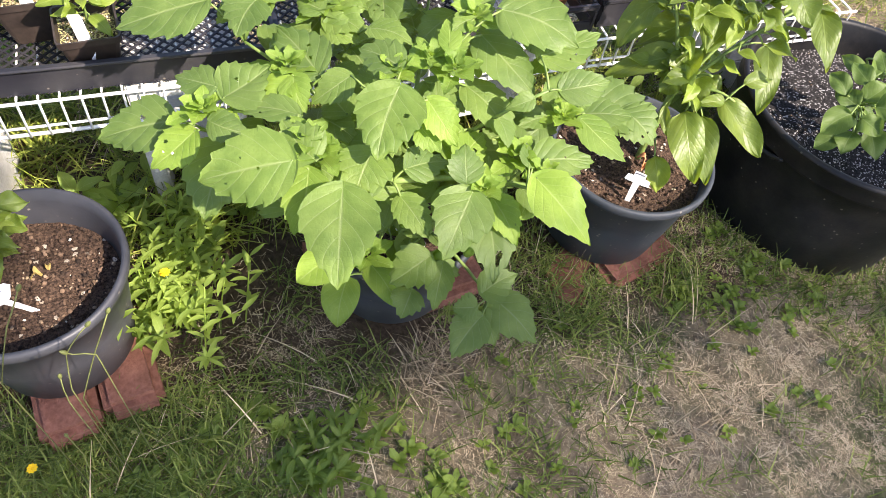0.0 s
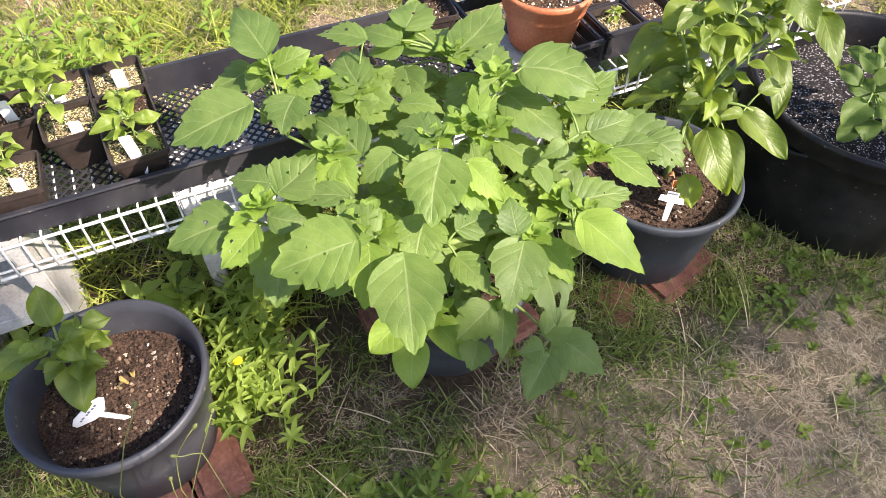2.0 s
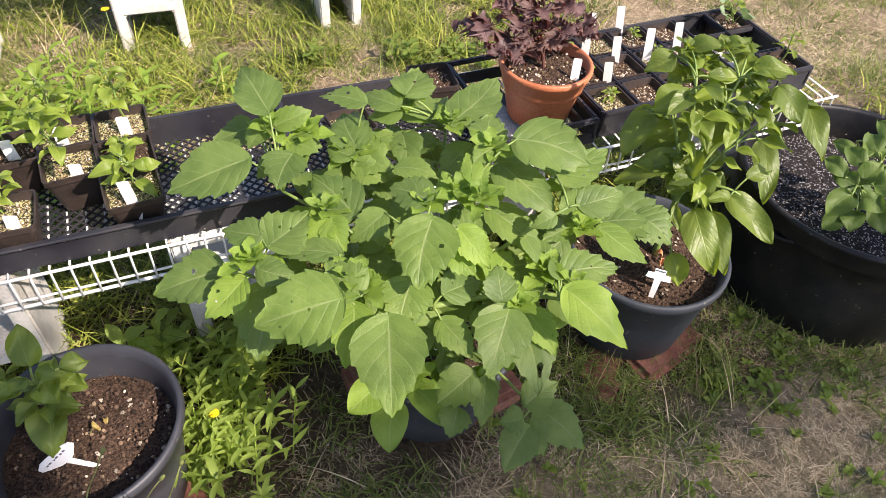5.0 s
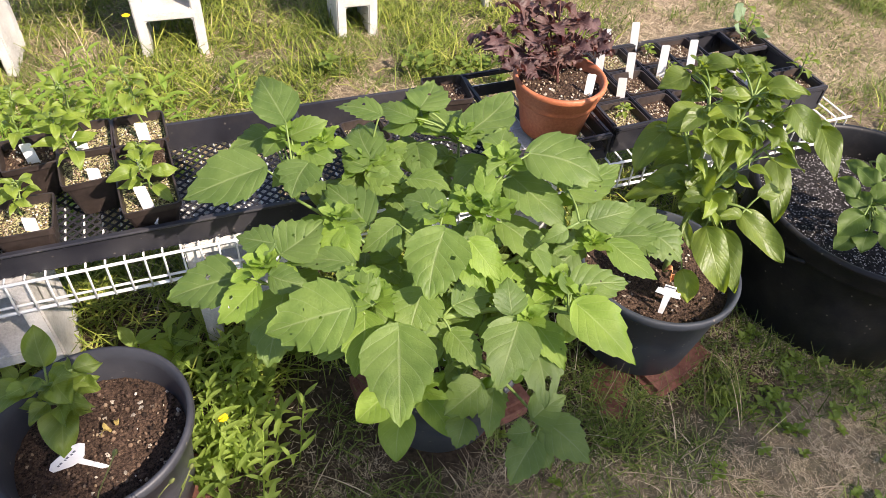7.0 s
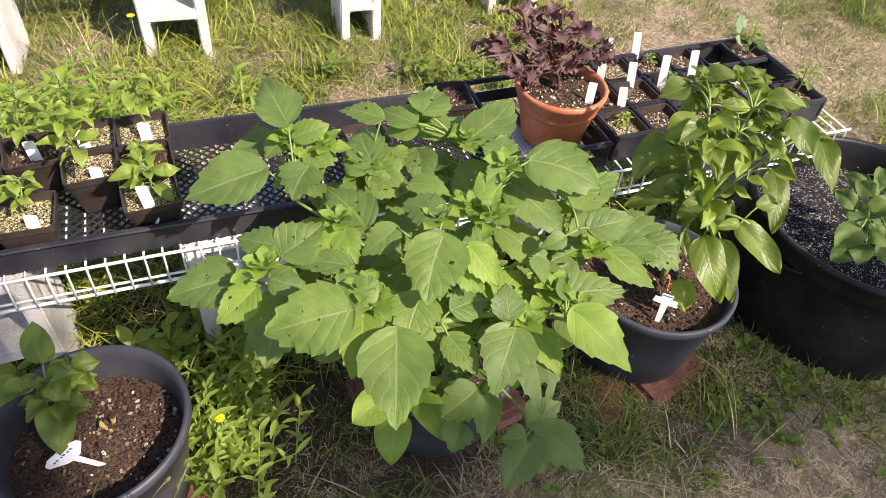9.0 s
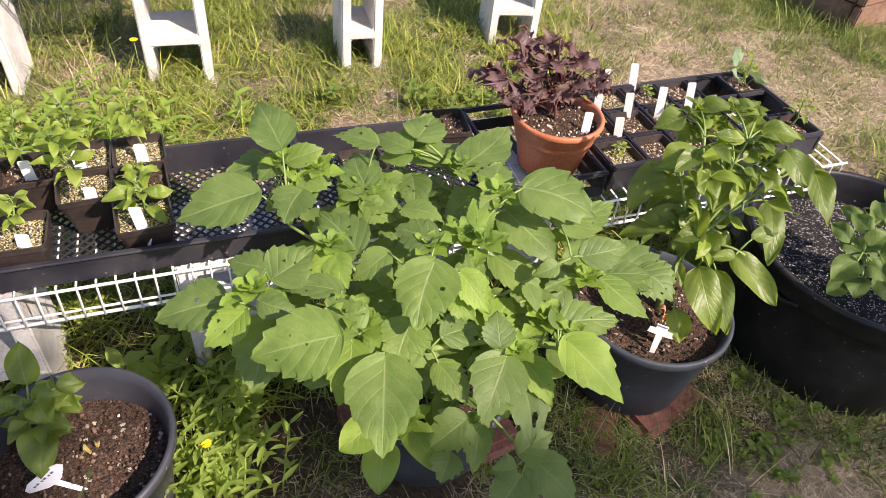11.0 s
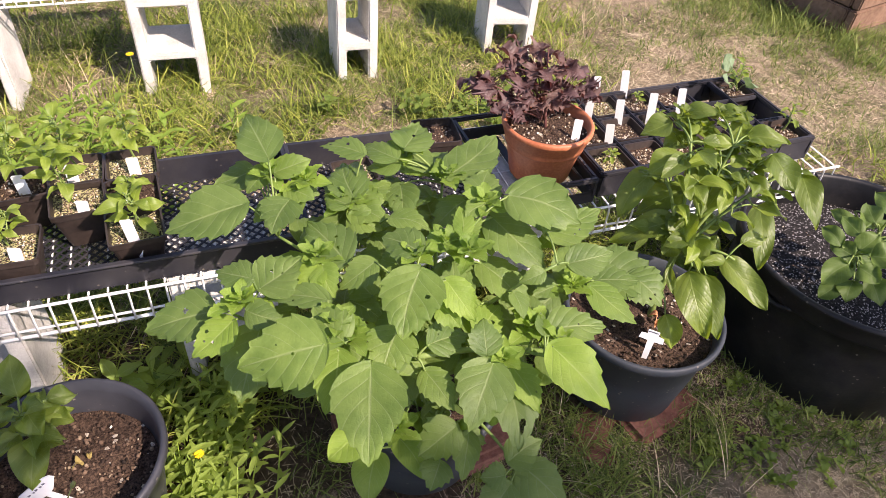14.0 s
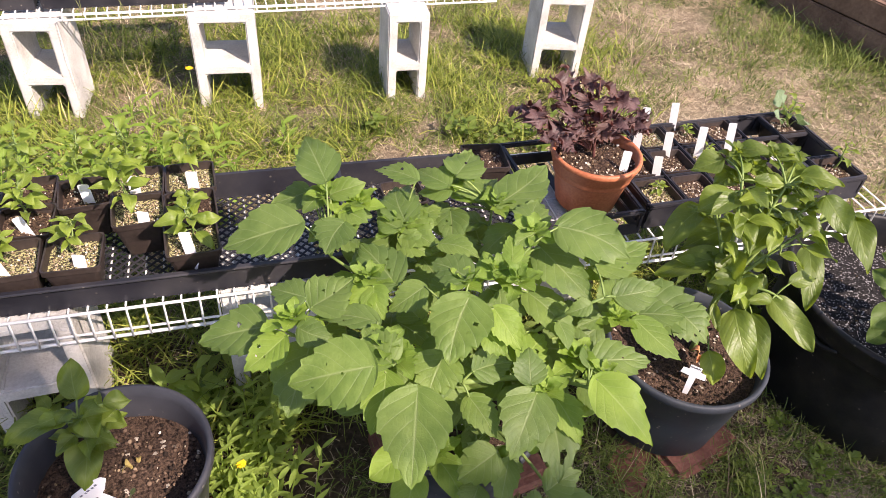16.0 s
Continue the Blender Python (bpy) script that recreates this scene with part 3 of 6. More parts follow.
def open_tray(x0, x1, y0, y1, rows, cols, label, h=0.062, bar=0.007, side=0.030):
    """A carry tray: a rim and floor joined by posts, with bars between the cells."""
    w, d = x1 - x0, y1 - y0
    t = thing("carry_tray", label, "plant tray", ((x0 + x1) / 2, (y0 + y1) / 2, FRONT_Z), group="trays on the wire shelf")
    rim = bmesh.new()
    for sy in (-1, 1):
        box((w, 0.012, 0.012), (0, sy * (d / 2 - 0.006), h), 0.003, rim)
        box((w, 0.006, side), (0, sy * (d / 2 - 0.006), side / 2 + 0.001), 0.002, rim)
    for sx in (-1, 1):
        box((0.012, d - 0.024, 0.012), (sx * (w / 2 - 0.006), 0, h), 0.003, rim)
        box((0.006, d - 0.02, side), (sx * (w / 2 - 0.006), 0, side / 2 + 0.001), 0.002, rim)
    part("rim", rim, TRAYBLACK, t)
    for k in range(1, cols):
        part("divider", box((bar, d - 0.026, 0.014), (-w / 2 + k * w / cols, 0, h - 0.002), 0.002), TRAYBLACK, t)
    for k in range(1, rows):
        part("divider", box((w - 0.026, bar, 0.012), (0, -d / 2 + k * d / rows, h - 0.0035), 0.002), TRAYBLACK, t)
    for i in range(cols + 1):
        for j in range(rows + 1):
            if i in (0, cols) or j in (0, rows):
                x = min(max(-w / 2 + i * w / cols, -w / 2 + 0.006), w / 2 - 0.006)
                y = min(max(-d / 2 + j * d / rows, -d / 2 + 0.006), d / 2 - 0.006)
                part("post", box((0.010, 0.010, h - 0.022), (x, y, h / 2 + 0.006), 0.002), TRAYBLACK, t)
    base = bmesh.new()
    for i in range(cols):
        box((0.02, d - 0.03, 0.003), (-w / 2 + (i + 0.5) * w / cols, 0, 0.003), bm=base)
    part("base_strip", base, TRAYBLACK, t)
    return t


open_tray(0.612, 0.842, 1.018, 1.325, 1, 1, "black plastic carry tray under the terracotta pot")
open_tray(0.856, 1.456, 1.030, 1.340, 3, 6, "black plastic carry tray with small square pots", side=0.056)


# ---- pots ----
def soil_bed(radius, z, material, parent, label="", seed=0, relief=0.006, tilt=0.0):
    """A round, uneven bed of soil."""
    verts, faces = [(0, 0, z)], []
    rings, n = 30, 96
    for i in range(1, rings + 1):
        for k in range(n):
            a, r = 2 * math.pi * k / n, radius * i / rings
            x, y = r * math.cos(a), r * math.sin(a)
            f = Vector((x * 22 + seed, y * 22, seed))
            verts.append((x, y, z + relief * (noise.noise(f) + 0.6 * noise.noise(f * 2.7) + 0.5 * noise.noise(f * 6)) + tilt * x - 0.004 * (i / rings) ** 2))
    faces += [(0, 1 + k, 1 + (k + 1) % n) for k in range(n)]
    for i in range(rings - 1):
        a, b = 1 + i * n, 1 + (i + 1) * n
        faces += [(a + k, b + k, b + (k + 1) % n, a + (k + 1) % n) for k in range(n)]
    return part("soil", mesh_from("soil", verts, faces, smooth=True), material, parent, label)


def bit_shape():
    """The corners and faces of one rough bit of radius 0.6."""
    bm = bmesh.new()
    bmesh.ops.create_icosphere(bm, subdivisions=1, radius=0.6)
    shape = np.array([v.co for v in bm.verts]), np.array([[v.index for v in f.verts] for f in bm.faces])
    bm.free()
    return shape


BIT = bit_shape()


def bits_mesh(name, places, sizes, seed):
    """Many rough bits in one mesh, each turned and squeezed by chance."""
    rng = np.random.default_rng(seed)
    verts = []
    for p, s in zip(places, sizes):
        turn = np.array(Euler(rng.uniform(0, 3, 3)).to_matrix())
        verts.append((BIT[0] * (s, s * rng.uniform(0.55, 1.0), s * 0.7)) @ turn.T + p)
    faces = (np.arange(len(places))[:, None, None] * len(BIT[0]) + BIT[1][None]).reshape(-1, 3)
    return mesh_from(name, np.concatenate(verts).tolist(), faces.tolist())


def crumbs(parent, radius, z, count, seed, material, size=0.0035, name="perlite"):
    """Loose bits that lie on the soil, joined."""
    rng = random.Random(seed)
    places, sizes = [], []
    for _ in range(count):
        a, r = rng.uniform(0, 6.28), radius * math.sqrt(rng.random())
        sizes.append(size * (0.45 + 1.5 * rng.random() ** 2.5))
        places.append((r * math.cos(a), r * math.sin(a), z + sizes[-1] * 0.3))
    return tagged(part(name, bits_mesh(name, places, sizes, seed), material, parent), kind="stuff")


PERLITE = blade_material("perlite_bits", ((0.0, (0.08, 0.05, 0.03)), (0.5, (0.28, 0.20, 0.12)), (0.78, (0.52, 0.44, 0.32)), (1.0, (0.80, 0.76, 0.68))), 0.0, 0.9)
CLOD = blade_material("soil_clods", ((0.0, (0.018, 0.012, 0.009)), (0.6, (0.085, 0.052, 0.036)), (0.9, (0.16, 0.105, 0.07)), (1.0, (0.36, 0.27, 0.18))), 0.0, 0.95)


def round_pot(name, label, at, r_rim, r_base, height, material, soil_z, soil_mat, rim_h=0.022, rim_out=0.008, wall=0.004, seed=0, perlite=60):
    pot = thing(name, label, "plant pot", at, group="pots in front of the shelf")
    slope = (r_rim - rim_out - r_base) / height

    def r(z):
        return r_base + slope * z

    prof = [(0.0, 0.004), (r_base - 0.012, 0.004), (r_base - 0.006, 0.0), (r_base, 0.003), (r(height * 0.5), height * 0.5),
            (r(height - rim_h), height - rim_h), (r_rim - 0.003, height - rim_h + 0.001), (r_rim, height - rim_h + 0.005), (r_rim, height - 0.004), (r_rim - 0.003, height),
            (r_rim - 0.009, height - 0.001), (r(height - rim_h) - wall, height - rim_h), (r(height * 0.5) - wall, height * 0.5), (r(0.012) - wall, 0.012), (0.0, 0.012)]
    part("shell", lathe(prof, 72), material, pot)
    soil = soil_bed(r(soil_z) - wall - 0.001, soil_z, soil_mat, pot, seed=seed)
    if perlite:
        crumbs(soil, r(soil_z) - 0.012, soil_z, perlite, seed, PERLITE)
    crumbs(soil, r(soil_z) - 0.010, soil_z - 0.0005, 900, seed + 50, CLOD, 0.0042, "soil_clod")
    return pot


LEFT_AT, PHYS_AT, GREEN_AT, TUB_AT = (-0.232, 0.742, 0.062), (0.345, 0.735, 0.06), (0.85, 0.778, 0.020), (1.392, 0.745, 0.0)
left_pot = round_pot("plant_pot", "grey plastic pot with dark soil and a young pepper plant", LEFT_AT, 0.149, 0.112, 0.228, GREYPOT, 0.165, SOIL, seed=3, perlite=30)
phys_pot = round_pot("plant_pot", "dark plastic pot hidden under a bushy physalis plant", PHYS_AT, 0.15, 0.118, 0.2, GREENPOT, 0.165, SOIL, seed=8)
green_pot = round_pot("plant_pot", "slate grey plastic pot with a tall pepper plant, on bricks", GREEN_AT, 0.167, 0.128, 0.230, GREENPOT, 0.198, SOIL, seed=5, perlite=30)


def tub():
    t = thing("plant_tub", "large black plastic tub with gritty soil standing on the lawn", "plant pot", TUB_AT, group="pots in front of the shelf")
    prof = [(0.0, 0.006), (0.235, 0.006), (0.244, 0.0), (0.25, 0.008), (0.258, 0.2), (0.261, 0.258), (0.268, 0.262), (0.270, 0.268), (0.271, 0.300), (0.274, 0.303), (0.275, 0.308),
            (0.272, 0.313), (0.264, 0.313), (0.260, 0.306), (0.257, 0.27), (0.250, 0.18), (0.243, 0.016), (0.0, 0.016)]
    part("shell", lathe(prof, 96), BLACK, t)
    soil = soil_bed(0.252, 0.235, GRITTY, t, "black grit mixed with pale perlite", seed=11, relief=0.008)
    crumbs(soil, 0.24, 0.235, 220, 4, PERLITE, 0.0028)
    for a in (187, 7):
        m = Matrix.Rotation(radians(a), 4, "Z")
        grip = tube([m @ Vector((0.267 - 0.004 * s * s, 0.042 * s, 0.264 - 0.016 * (1 - s * s))) for s in (-1, -0.8, -0.4, 0, 0.4, 0.8, 1)], 0.0055, 8)
        part("handle", grip, BLACK, t, "moulded hand grip under the rim")
    return t


the_tub = tub()


def terracotta_pot():
    t = thing("flower_pot", "terracotta coloured plastic flower pot with a purple plant", "plant pot", (0.772, 1.156, FRONT_Z + 0.006), group="pots on the shelf")
    prof = [(0.0, 0.003), (0.06, 0.003), (0.066, 0.0), (0.069, 0.004), (0.084, 0.078), (0.085, 0.080), (0.0885, 0.082), (0.0895, 0.088), (0.0895, 0.098), (0.093, 0.1005), (0.0935, 0.108), (0.0965, 0.1105), (0.097, 0.118), (0.100, 0.1205), (0.1015, 0.124), (0.1015, 0.131),
            (0.098, 0.134), (0.093, 0.133), (0.089, 0.12), (0.084, 0.09), (0.064, 0.01), (0.0, 0.01)]
    part("shell", lathe(prof, 72), TERRACOTTA, t)
    soil = soil_bed(0.0885, 0.115, SOIL, t, seed=21)
    crumbs(soil, 0.082, 0.115, 260, 9, PERLITE, 0.0034)
    return t


terra_pot = terracotta_pot()


# ---- bricks under the pots ----
def brick_mesh():
    bm = box((0.2, 0.095, 0.058), (0, 0, 0.029), 0.013)
    for v in bm.verts:
        v.co += Vector(noise.noise_vector(v.co * 40)) * 0.0018
    return bm


def brick(x, y, turn, z=0.002, tilt=0.0, label="worn red clay brick lying on the lawn", length=1.0):
    me = bpy.data.meshes.new("brick")
    bm = brick_mesh()
    bm.to_mesh(me)
    bm.free()
    me.materials.append(BRICK)
    ob = new("brick", me)
    ob.matrix_world = pose(x, y, z, tilt, 0, turn) @ Matrix.Diagonal((length, 1, 1, 1))
    return tagged(ob, label, "brick", "bricks under the pots")


brick(-0.249, 0.668, 97)
brick(-0.151, 0.692, 97)
brick(-0.285, 0.845, 8, -0.002)
brick(0.43, 0.70, 8)
brick(0.30, 0.82, 2)
brick(0.893, 0.672, 13, -0.036, 2, "worn red clay brick half sunk under the pepper pot")
brick(0.84, 0.86, 10, -0.040)
brick(0.768, 0.700, 40, -0.046, -4, "red clay brick sunk in the grass under the pepper pot")
brick(0.705, 0.625, 40, -0.046, -8, "broken red brick half sunk in the grass", 0.3)


# ---- plants ----
LEAF_SEED = [0]


def leaf(plant, material, base, tip, width, face, kind="physalis", holes=()):
    """One leaf of a plant, from its stalk's end to its tip, with a short stalk back towards the plant's branches."""
    LEAF_SEED[0] += 1
    k = LEAF_SEED[0]
    rng = random.Random(k)
    length = (Vector(tip) - Vector(base)).length
    if kind == "physalis" and material is SHOOT and base[2] < 0.38:
        me = leaf_mesh(length * 1.1, width * 1.05, 0, 0, 0.05 + 0.2 * rng.random(), rng.uniform(0.05, 0.2), 0.06, k, 0.36, 24, 4, (), 0.78)
    elif kind == "physalis":
        if not holes and length > 0.07 and rng.random() < 0.4:
            holes = [(rng.uniform(0.25, 0.8), rng.uniform(-0.6, 0.6), rng.uniform(0.0014, 0.003)) for _ in range(rng.randint(1, 3))]
        fine = bool(holes) or length > 0.075
        me = toothed_leaf(length * 1.05, width * 1.17, k, holes, 72 if holes else 54 if fine else 40, 14 if holes else 6 if fine else 4)
    elif kind == "young":
        me = leaf_mesh(length * 1.08, width * 0.95, 0, 0, 0.15 + 0.4 * rng.random(), rng.uniform(0.10, 0.35), 0.2, k, 0.36, 24, 4, (), 0.98)
    else:
        me = leaf_mesh(length, width * 1.08, 0, 0, 0.12 + 0.4 * rng.random(), rng.uniform(0.08, 0.3), 0.13, k, rng.uniform(0.32, 0.42), 22, 4, (), 0.85)
    ob = part("leaf", me, material, plant)
    ob.matrix_basis = lie(base, tip, face)
    joint = nearest_joint(plant, Vector(base))
    if joint is not None:
        gap = (joint - Vector(base)).length
        thick = 0.0016
        pts = curve_points(joint, base, 0.12 * gap, 5)
        stalk = part("stalk", tube(pts, [thick * 1.25] * 3 + [thick] * 3, 6), STEM, ob)
        stalk.matrix_parent_inverse = ob.matrix_basis.inverted()
    return ob


JOINTS = {}


def nearest_joint(plant, p):
    """The nearest point of the plant's branches that lies below a leaf."""
    some = JOINTS.get(plant.name, [])
    if not some:
        return None
    return min(some, key=lambda j: (j - p).length + (0.6 * (j.z - p.z) if j.z > p.z else 0.0))


def branch(plant, a, b, r0, r1, sag=0.03, name="branch", material=None):
    pts = curve_points(a, b, sag, 8)
    part(name, tube(pts, [r0 + (r1 - r0) * k / 8 for k in range(9)], 8), material or STEM, plant)
    JOINTS.setdefault(plant.name, []).extend(pts[2:])


def shoot(plant, at, material=None, size=0.040):
    """A growing tip: small young leaves that stand round a point, joined."""
    LEAF_SEED[0] += 1
    rng = random.Random(1000 + LEAF_SEED[0])
    verts, faces, uvs = [], [], []
    turn = rng.uniform(0, 6.28)
    for k in range(11):
        a, rise = turn + k * 2.4, 0.05 + 0.085 * k
        s = size * (1.15 - 0.07 * k) * rng.uniform(0.8, 1.15)
        d = Vector((math.cos(a) * math.cos(rise), math.sin(a) * math.cos(rise), math.sin(rise)))
        me = leaf_mesh(s, s * 0.62, 4, 0.3, 0.35, 0.15, 0.1, LEAF_SEED[0] + k, 0.38, 16, 1)
        m = lie(Vector(at) + d * 0.004 + Vector((0, 0, 0.0015 * k)), Vector(at) + d, (0, 0, 1))
        o = len(verts)
        verts += [m @ v.co for v in me.vertices]
        uvs += [(i // 3 / 16, 0.5 * (i % 3)) for i in range(len(me.vertices))]
        faces += [tuple(o + i for i in p.vertices) for p in me.polygons]
        bpy.data.meshes.remove(me)
    part("shoot", mesh_from("shoot", verts, faces, uvs, True), material or SHOOT, plant)


def plant_at(name, label, at, category="plant", group=""):
    t = thing(name, label, category, at, group=group)
    bpy.context.view_layer.update()
    # parts are given in world places, so the empty stays at the origin of the plan
    t.matrix_world = Matrix.Identity(4)
    return t


physalis = plant_at("physalis_plant", "bushy bright green physalis with toothed leaves, some holed", PHYS_AT)
ROOT = Vector((0.345, 0.735, 0.22))
branch(physalis, ROOT, (0.36, 0.74, 0.40), 0.009, 0.007, 0.0, "main_stem")
for tip in ((0.14, 0.88, 0.53), (0.27, 0.93, 0.52), (0.44, 0.94, 0.53), (0.40, 0.76, 0.56), (0.30, 0.70, 0.52), (0.17, 0.68, 0.49), (0.07, 0.78, 0.46), (0.53, 0.68, 0.55), (0.62, 0.72, 0.44), (0.50, 0.57, 0.46), (0.37, 0.58, 0.44), (0.19, 0.60, 0.45)):
    branch(physalis, (0.352, 0.738, 0.33), tip, 0.0046, 0.0024, 0.02)
for tip in ((0.25, 0.61, 0.28), (0.33, 0.60, 0.27), (0.44, 0.53, 0.25)):
    branch(physalis, (0.348, 0.73, 0.25), tip, 0.004, 0.0022, 0.03)
branch(physalis, (0.289, 0.63, 0.474), (0.534, 0.655, 0.366), 0.0052, 0.0034, 0.012, "side_stem")
branch(physalis, (0.352, 0.738, 0.30), (0.289, 0.63, 0.474), 0.006, 0.0052, 0.0, "side_stem")


def filler(plant, count, centre, size, low, high, seed, kind="physalis", share=0.7):
    """Lesser leaves that stand inside the bush, on its branches."""
    rng = random.Random(seed)
    places = [j for j in JOINTS[plant.name] if low < j.z < high]
    for _ in range(count):
        j = rng.choice(places)
        if kind == "physalis" and j.x < 0.24 and rng.random() < 0.45:
            continue
        a = rng.uniform(0, 6.28)
        base = j + Vector((0.02 * math.cos(a), 0.02 * math.sin(a), rng.uniform(-0.02, 0.025)))
        out = Vector((math.cos(a), math.sin(a), rng.uniform(-0.45, 0.15)))
        s = size * rng.uniform(0.6, 1.15)
        face = (base - Vector(centre)) * 1.5 + Vector((0.1, -0.4, 0.9))
        material = TUBLEAF if kind == "tub" else (PEPPER if rng.random() < 0.6 else SEEDLING) if kind != "physalis" else PHYSALIS if rng.random() < 0.84 else SHOOT
        leaf(plant, material, base, base + out.normalized() * s, s * share * rng.uniform(0.88, 1.14), face, kind)


filler(physalis, 122, (0.345, 0.735, 0.30), 0.068, 0.34, 0.56, 7)
filler(physalis, 12, (0.345, 0.735, 0.20), 0.055, 0.24, 0.34, 8)
leaf(physalis, PHYSALIS, (0.098, 0.909, 0.582), (-0.019, 0.910, 0.554), 0.080, (-0.221, -0.281, 0.934))
leaf(physalis, PHYSALIS, (0.146, 0.941, 0.637), (0.128, 1.035, 0.658), 0.063, (-0.216, -0.257, 0.942))
leaf(physalis, PHYSALIS, (0.124, 0.992, 0.581), (0.063, 0.991, 0.567), 0.056, (-0.212, -0.253, 0.944))
leaf(physalis, PHYSALIS, (0.139, 0.957, 0.599), (0.106, 0.937, 0.586), 0.037, (-0.227, -0.251, 0.941))
leaf(physalis, PHYSALIS, (0.153, 0.940, 0.609), (0.208, 0.944, 0.623), 0.044, (-0.228, -0.233, 0.945))
leaf(physalis, PHYSALIS, (0.163, 0.887, 0.592), (0.127, 0.847, 0.572), 0.059, (-0.254, -0.255, 0.933))
leaf(physalis, PHYSALIS, (0.166, 0.916, 0.592), (0.199, 0.880, 0.592), 0.039, (-0.244, -0.231, 0.942))
leaf(physalis, PHYSALIS, (0.148, 0.916, 0.575), (0.108, 0.891, 0.558), 0.037, (-0.241, -0.249, 0.938))
leaf(physalis, PHYSALIS, (0.269, 0.904, 0.564), (0.271, 0.985, 0.580), 0.056, (-0.202, -0.182, 0.962))
leaf(physalis, PHYSALIS, (0.277, 0.929, 0.539), (0.322, 0.911, 0.545), 0.049, (-0.191, -0.161, 0.968))
leaf(physalis, PHYSALIS, (0.257, 0.891, 0.560), (0.227, 0.925, 0.560), 0.037, (-0.227, -0.190, 0.955))
leaf(physalis, PHYSALIS, (0.266, 0.903, 0.542), (0.307, 0.854, 0.543), 0.057, (-0.213, -0.163, 0.963))
leaf(physalis, PHYSALIS, (0.224, 0.786, 0.540), (0.188, 0.873, 0.551), 0.072, (-0.270, -0.228, 0.935))
leaf(physalis, PHYSALIS, (0.298, 0.948, 0.613), (0.239, 0.993, 0.610), 0.039, (-0.197, -0.197, 0.960))
leaf(physalis, PHYSALIS, (0.357, 0.951, 0.591), (0.319, 1.007, 0.595), 0.045, (-0.162, -0.178, 0.971))
leaf(physalis, PHYSALIS, (0.366, 0.963, 0.574), (0.312, 0.974, 0.567), 0.042, (-0.160, -0.170, 0.972))
leaf(physalis, PHYSALIS, (0.373, 0.961, 0.603), (0.414, 1.007, 0.618), 0.067, (-0.135, -0.184, 0.974), holes=((0.45, 0.0, 0.0025),))
leaf(physalis, PHYSALIS, (0.384, 0.998, 0.574), (0.417, 0.934, 0.567), 0.053, (-0.124, -0.171, 0.977))
leaf(physalis, PHYSALIS, (0.435, 0.906, 0.573), (0.547, 0.974, 0.596), 0.074, (-0.081, -0.197, 0.977))
leaf(physalis, SHOOT, (0.427, 0.909, 0.569), (0.432, 0.955, 0.577), 0.029, (-0.102, -0.174, 0.979))
leaf(physalis, PHYSALIS, (0.367, 0.907, 0.509), (0.357, 1.002, 0.522), 0.056, (-0.142, -0.151, 0.978))
leaf(physalis, PHYSALIS, (0.312, 0.839, 0.562), (0.362, 0.800, 0.565), 0.038, (-0.166, -0.158, 0.973))
leaf(physalis, PHYSALIS, (0.466, 0.831, 0.571), (0.499, 0.887, 0.585), 0.059, (-0.051, -0.209, 0.977))
leaf(physalis, PHYSALIS, (0.488, 0.787, 0.611), (0.579, 0.719, 0.593), 0.090, (-0.031, -0.300, 0.954))
leaf(physalis, PHYSALIS, (0.543, 0.744, 0.556), (0.649, 0.765, 0.566), 0.062, (-0.038, -0.296, 0.955))
leaf(physalis, PHYSALIS, (0.469, 0.797, 0.562), (0.518, 0.700, 0.533), 0.070, (-0.009, -0.289, 0.957))
leaf(physalis, PHYSALIS, (0.450, 0.791, 0.599), (0.412, 0.777, 0.594), 0.034, (-0.040, -0.237, 0.971))
leaf(physalis, SHOOT, (0.397, 0.749, 0.584), (0.410, 0.798, 0.596), 0.029, (-0.053, -0.231, 0.972))
leaf(physalis, SHOOT, (0.364, 0.736, 0.571), (0.357, 0.778, 0.580), 0.039, (-0.110, -0.232, 0.966))
leaf(physalis, PHYSALIS, (0.390, 0.745, 0.575), (0.441, 0.778, 0.585), 0.038, (-0.034, -0.253, 0.967))
leaf(physalis, PHYSALIS, (0.329, 0.744, 0.569), (0.285, 0.794, 0.570), 0.051, (-0.226, -0.219, 0.949))
leaf(physalis, PHYSALIS, (0.455, 0.870, 0.545), (0.383, 0.831, 0.534), 0.055, (-0.070, -0.167, 0.984))
leaf(physalis, PHYSALIS, (0.451, 0.808, 0.550), (0.451, 0.746, 0.534), 0.050, (-0.011, -0.243, 0.970))
leaf(physalis, PHYSALIS, (0.087, 0.803, 0.525), (0.038, 0.839, 0.523), 0.045, (-0.244, -0.287, 0.926))
leaf(physalis, PHYSALIS, (0.095, 0.787, 0.518), (0.162, 0.808, 0.544), 0.071, (-0.268, -0.279, 0.922))
leaf(physalis, PHYSALIS, (0.182, 0.726, 0.529), (0.093, 0.772, 0.517), 0.037, (-0.275, -0.302, 0.913))
leaf(physalis, SHOOT, (0.183, 0.787, 0.540), (0.149, 0.762, 0.522), 0.044, (-0.281, -0.279, 0.918))
leaf(physalis, SHOOT, (0.189, 0.784, 0.543), (0.193, 0.734, 0.528), 0.041, (-0.288, -0.284, 0.915))
leaf(physalis, PHYSALIS, (0.263, 0.761, 0.551), (0.205, 0.748, 0.529), 0.043, (-0.290, -0.273, 0.917))
leaf(physalis, PHYSALIS, (0.185, 0.650, 0.523), (0.159, 0.710, 0.538), 0.064, (-0.271, -0.347, 0.898))
leaf(physalis, PHYSALIS, (0.023, 0.802, 0.474), (-0.078, 0.815, 0.455), 0.077, (-0.212, -0.294, 0.932), holes=((0.37, -0.25, 0.0035),))
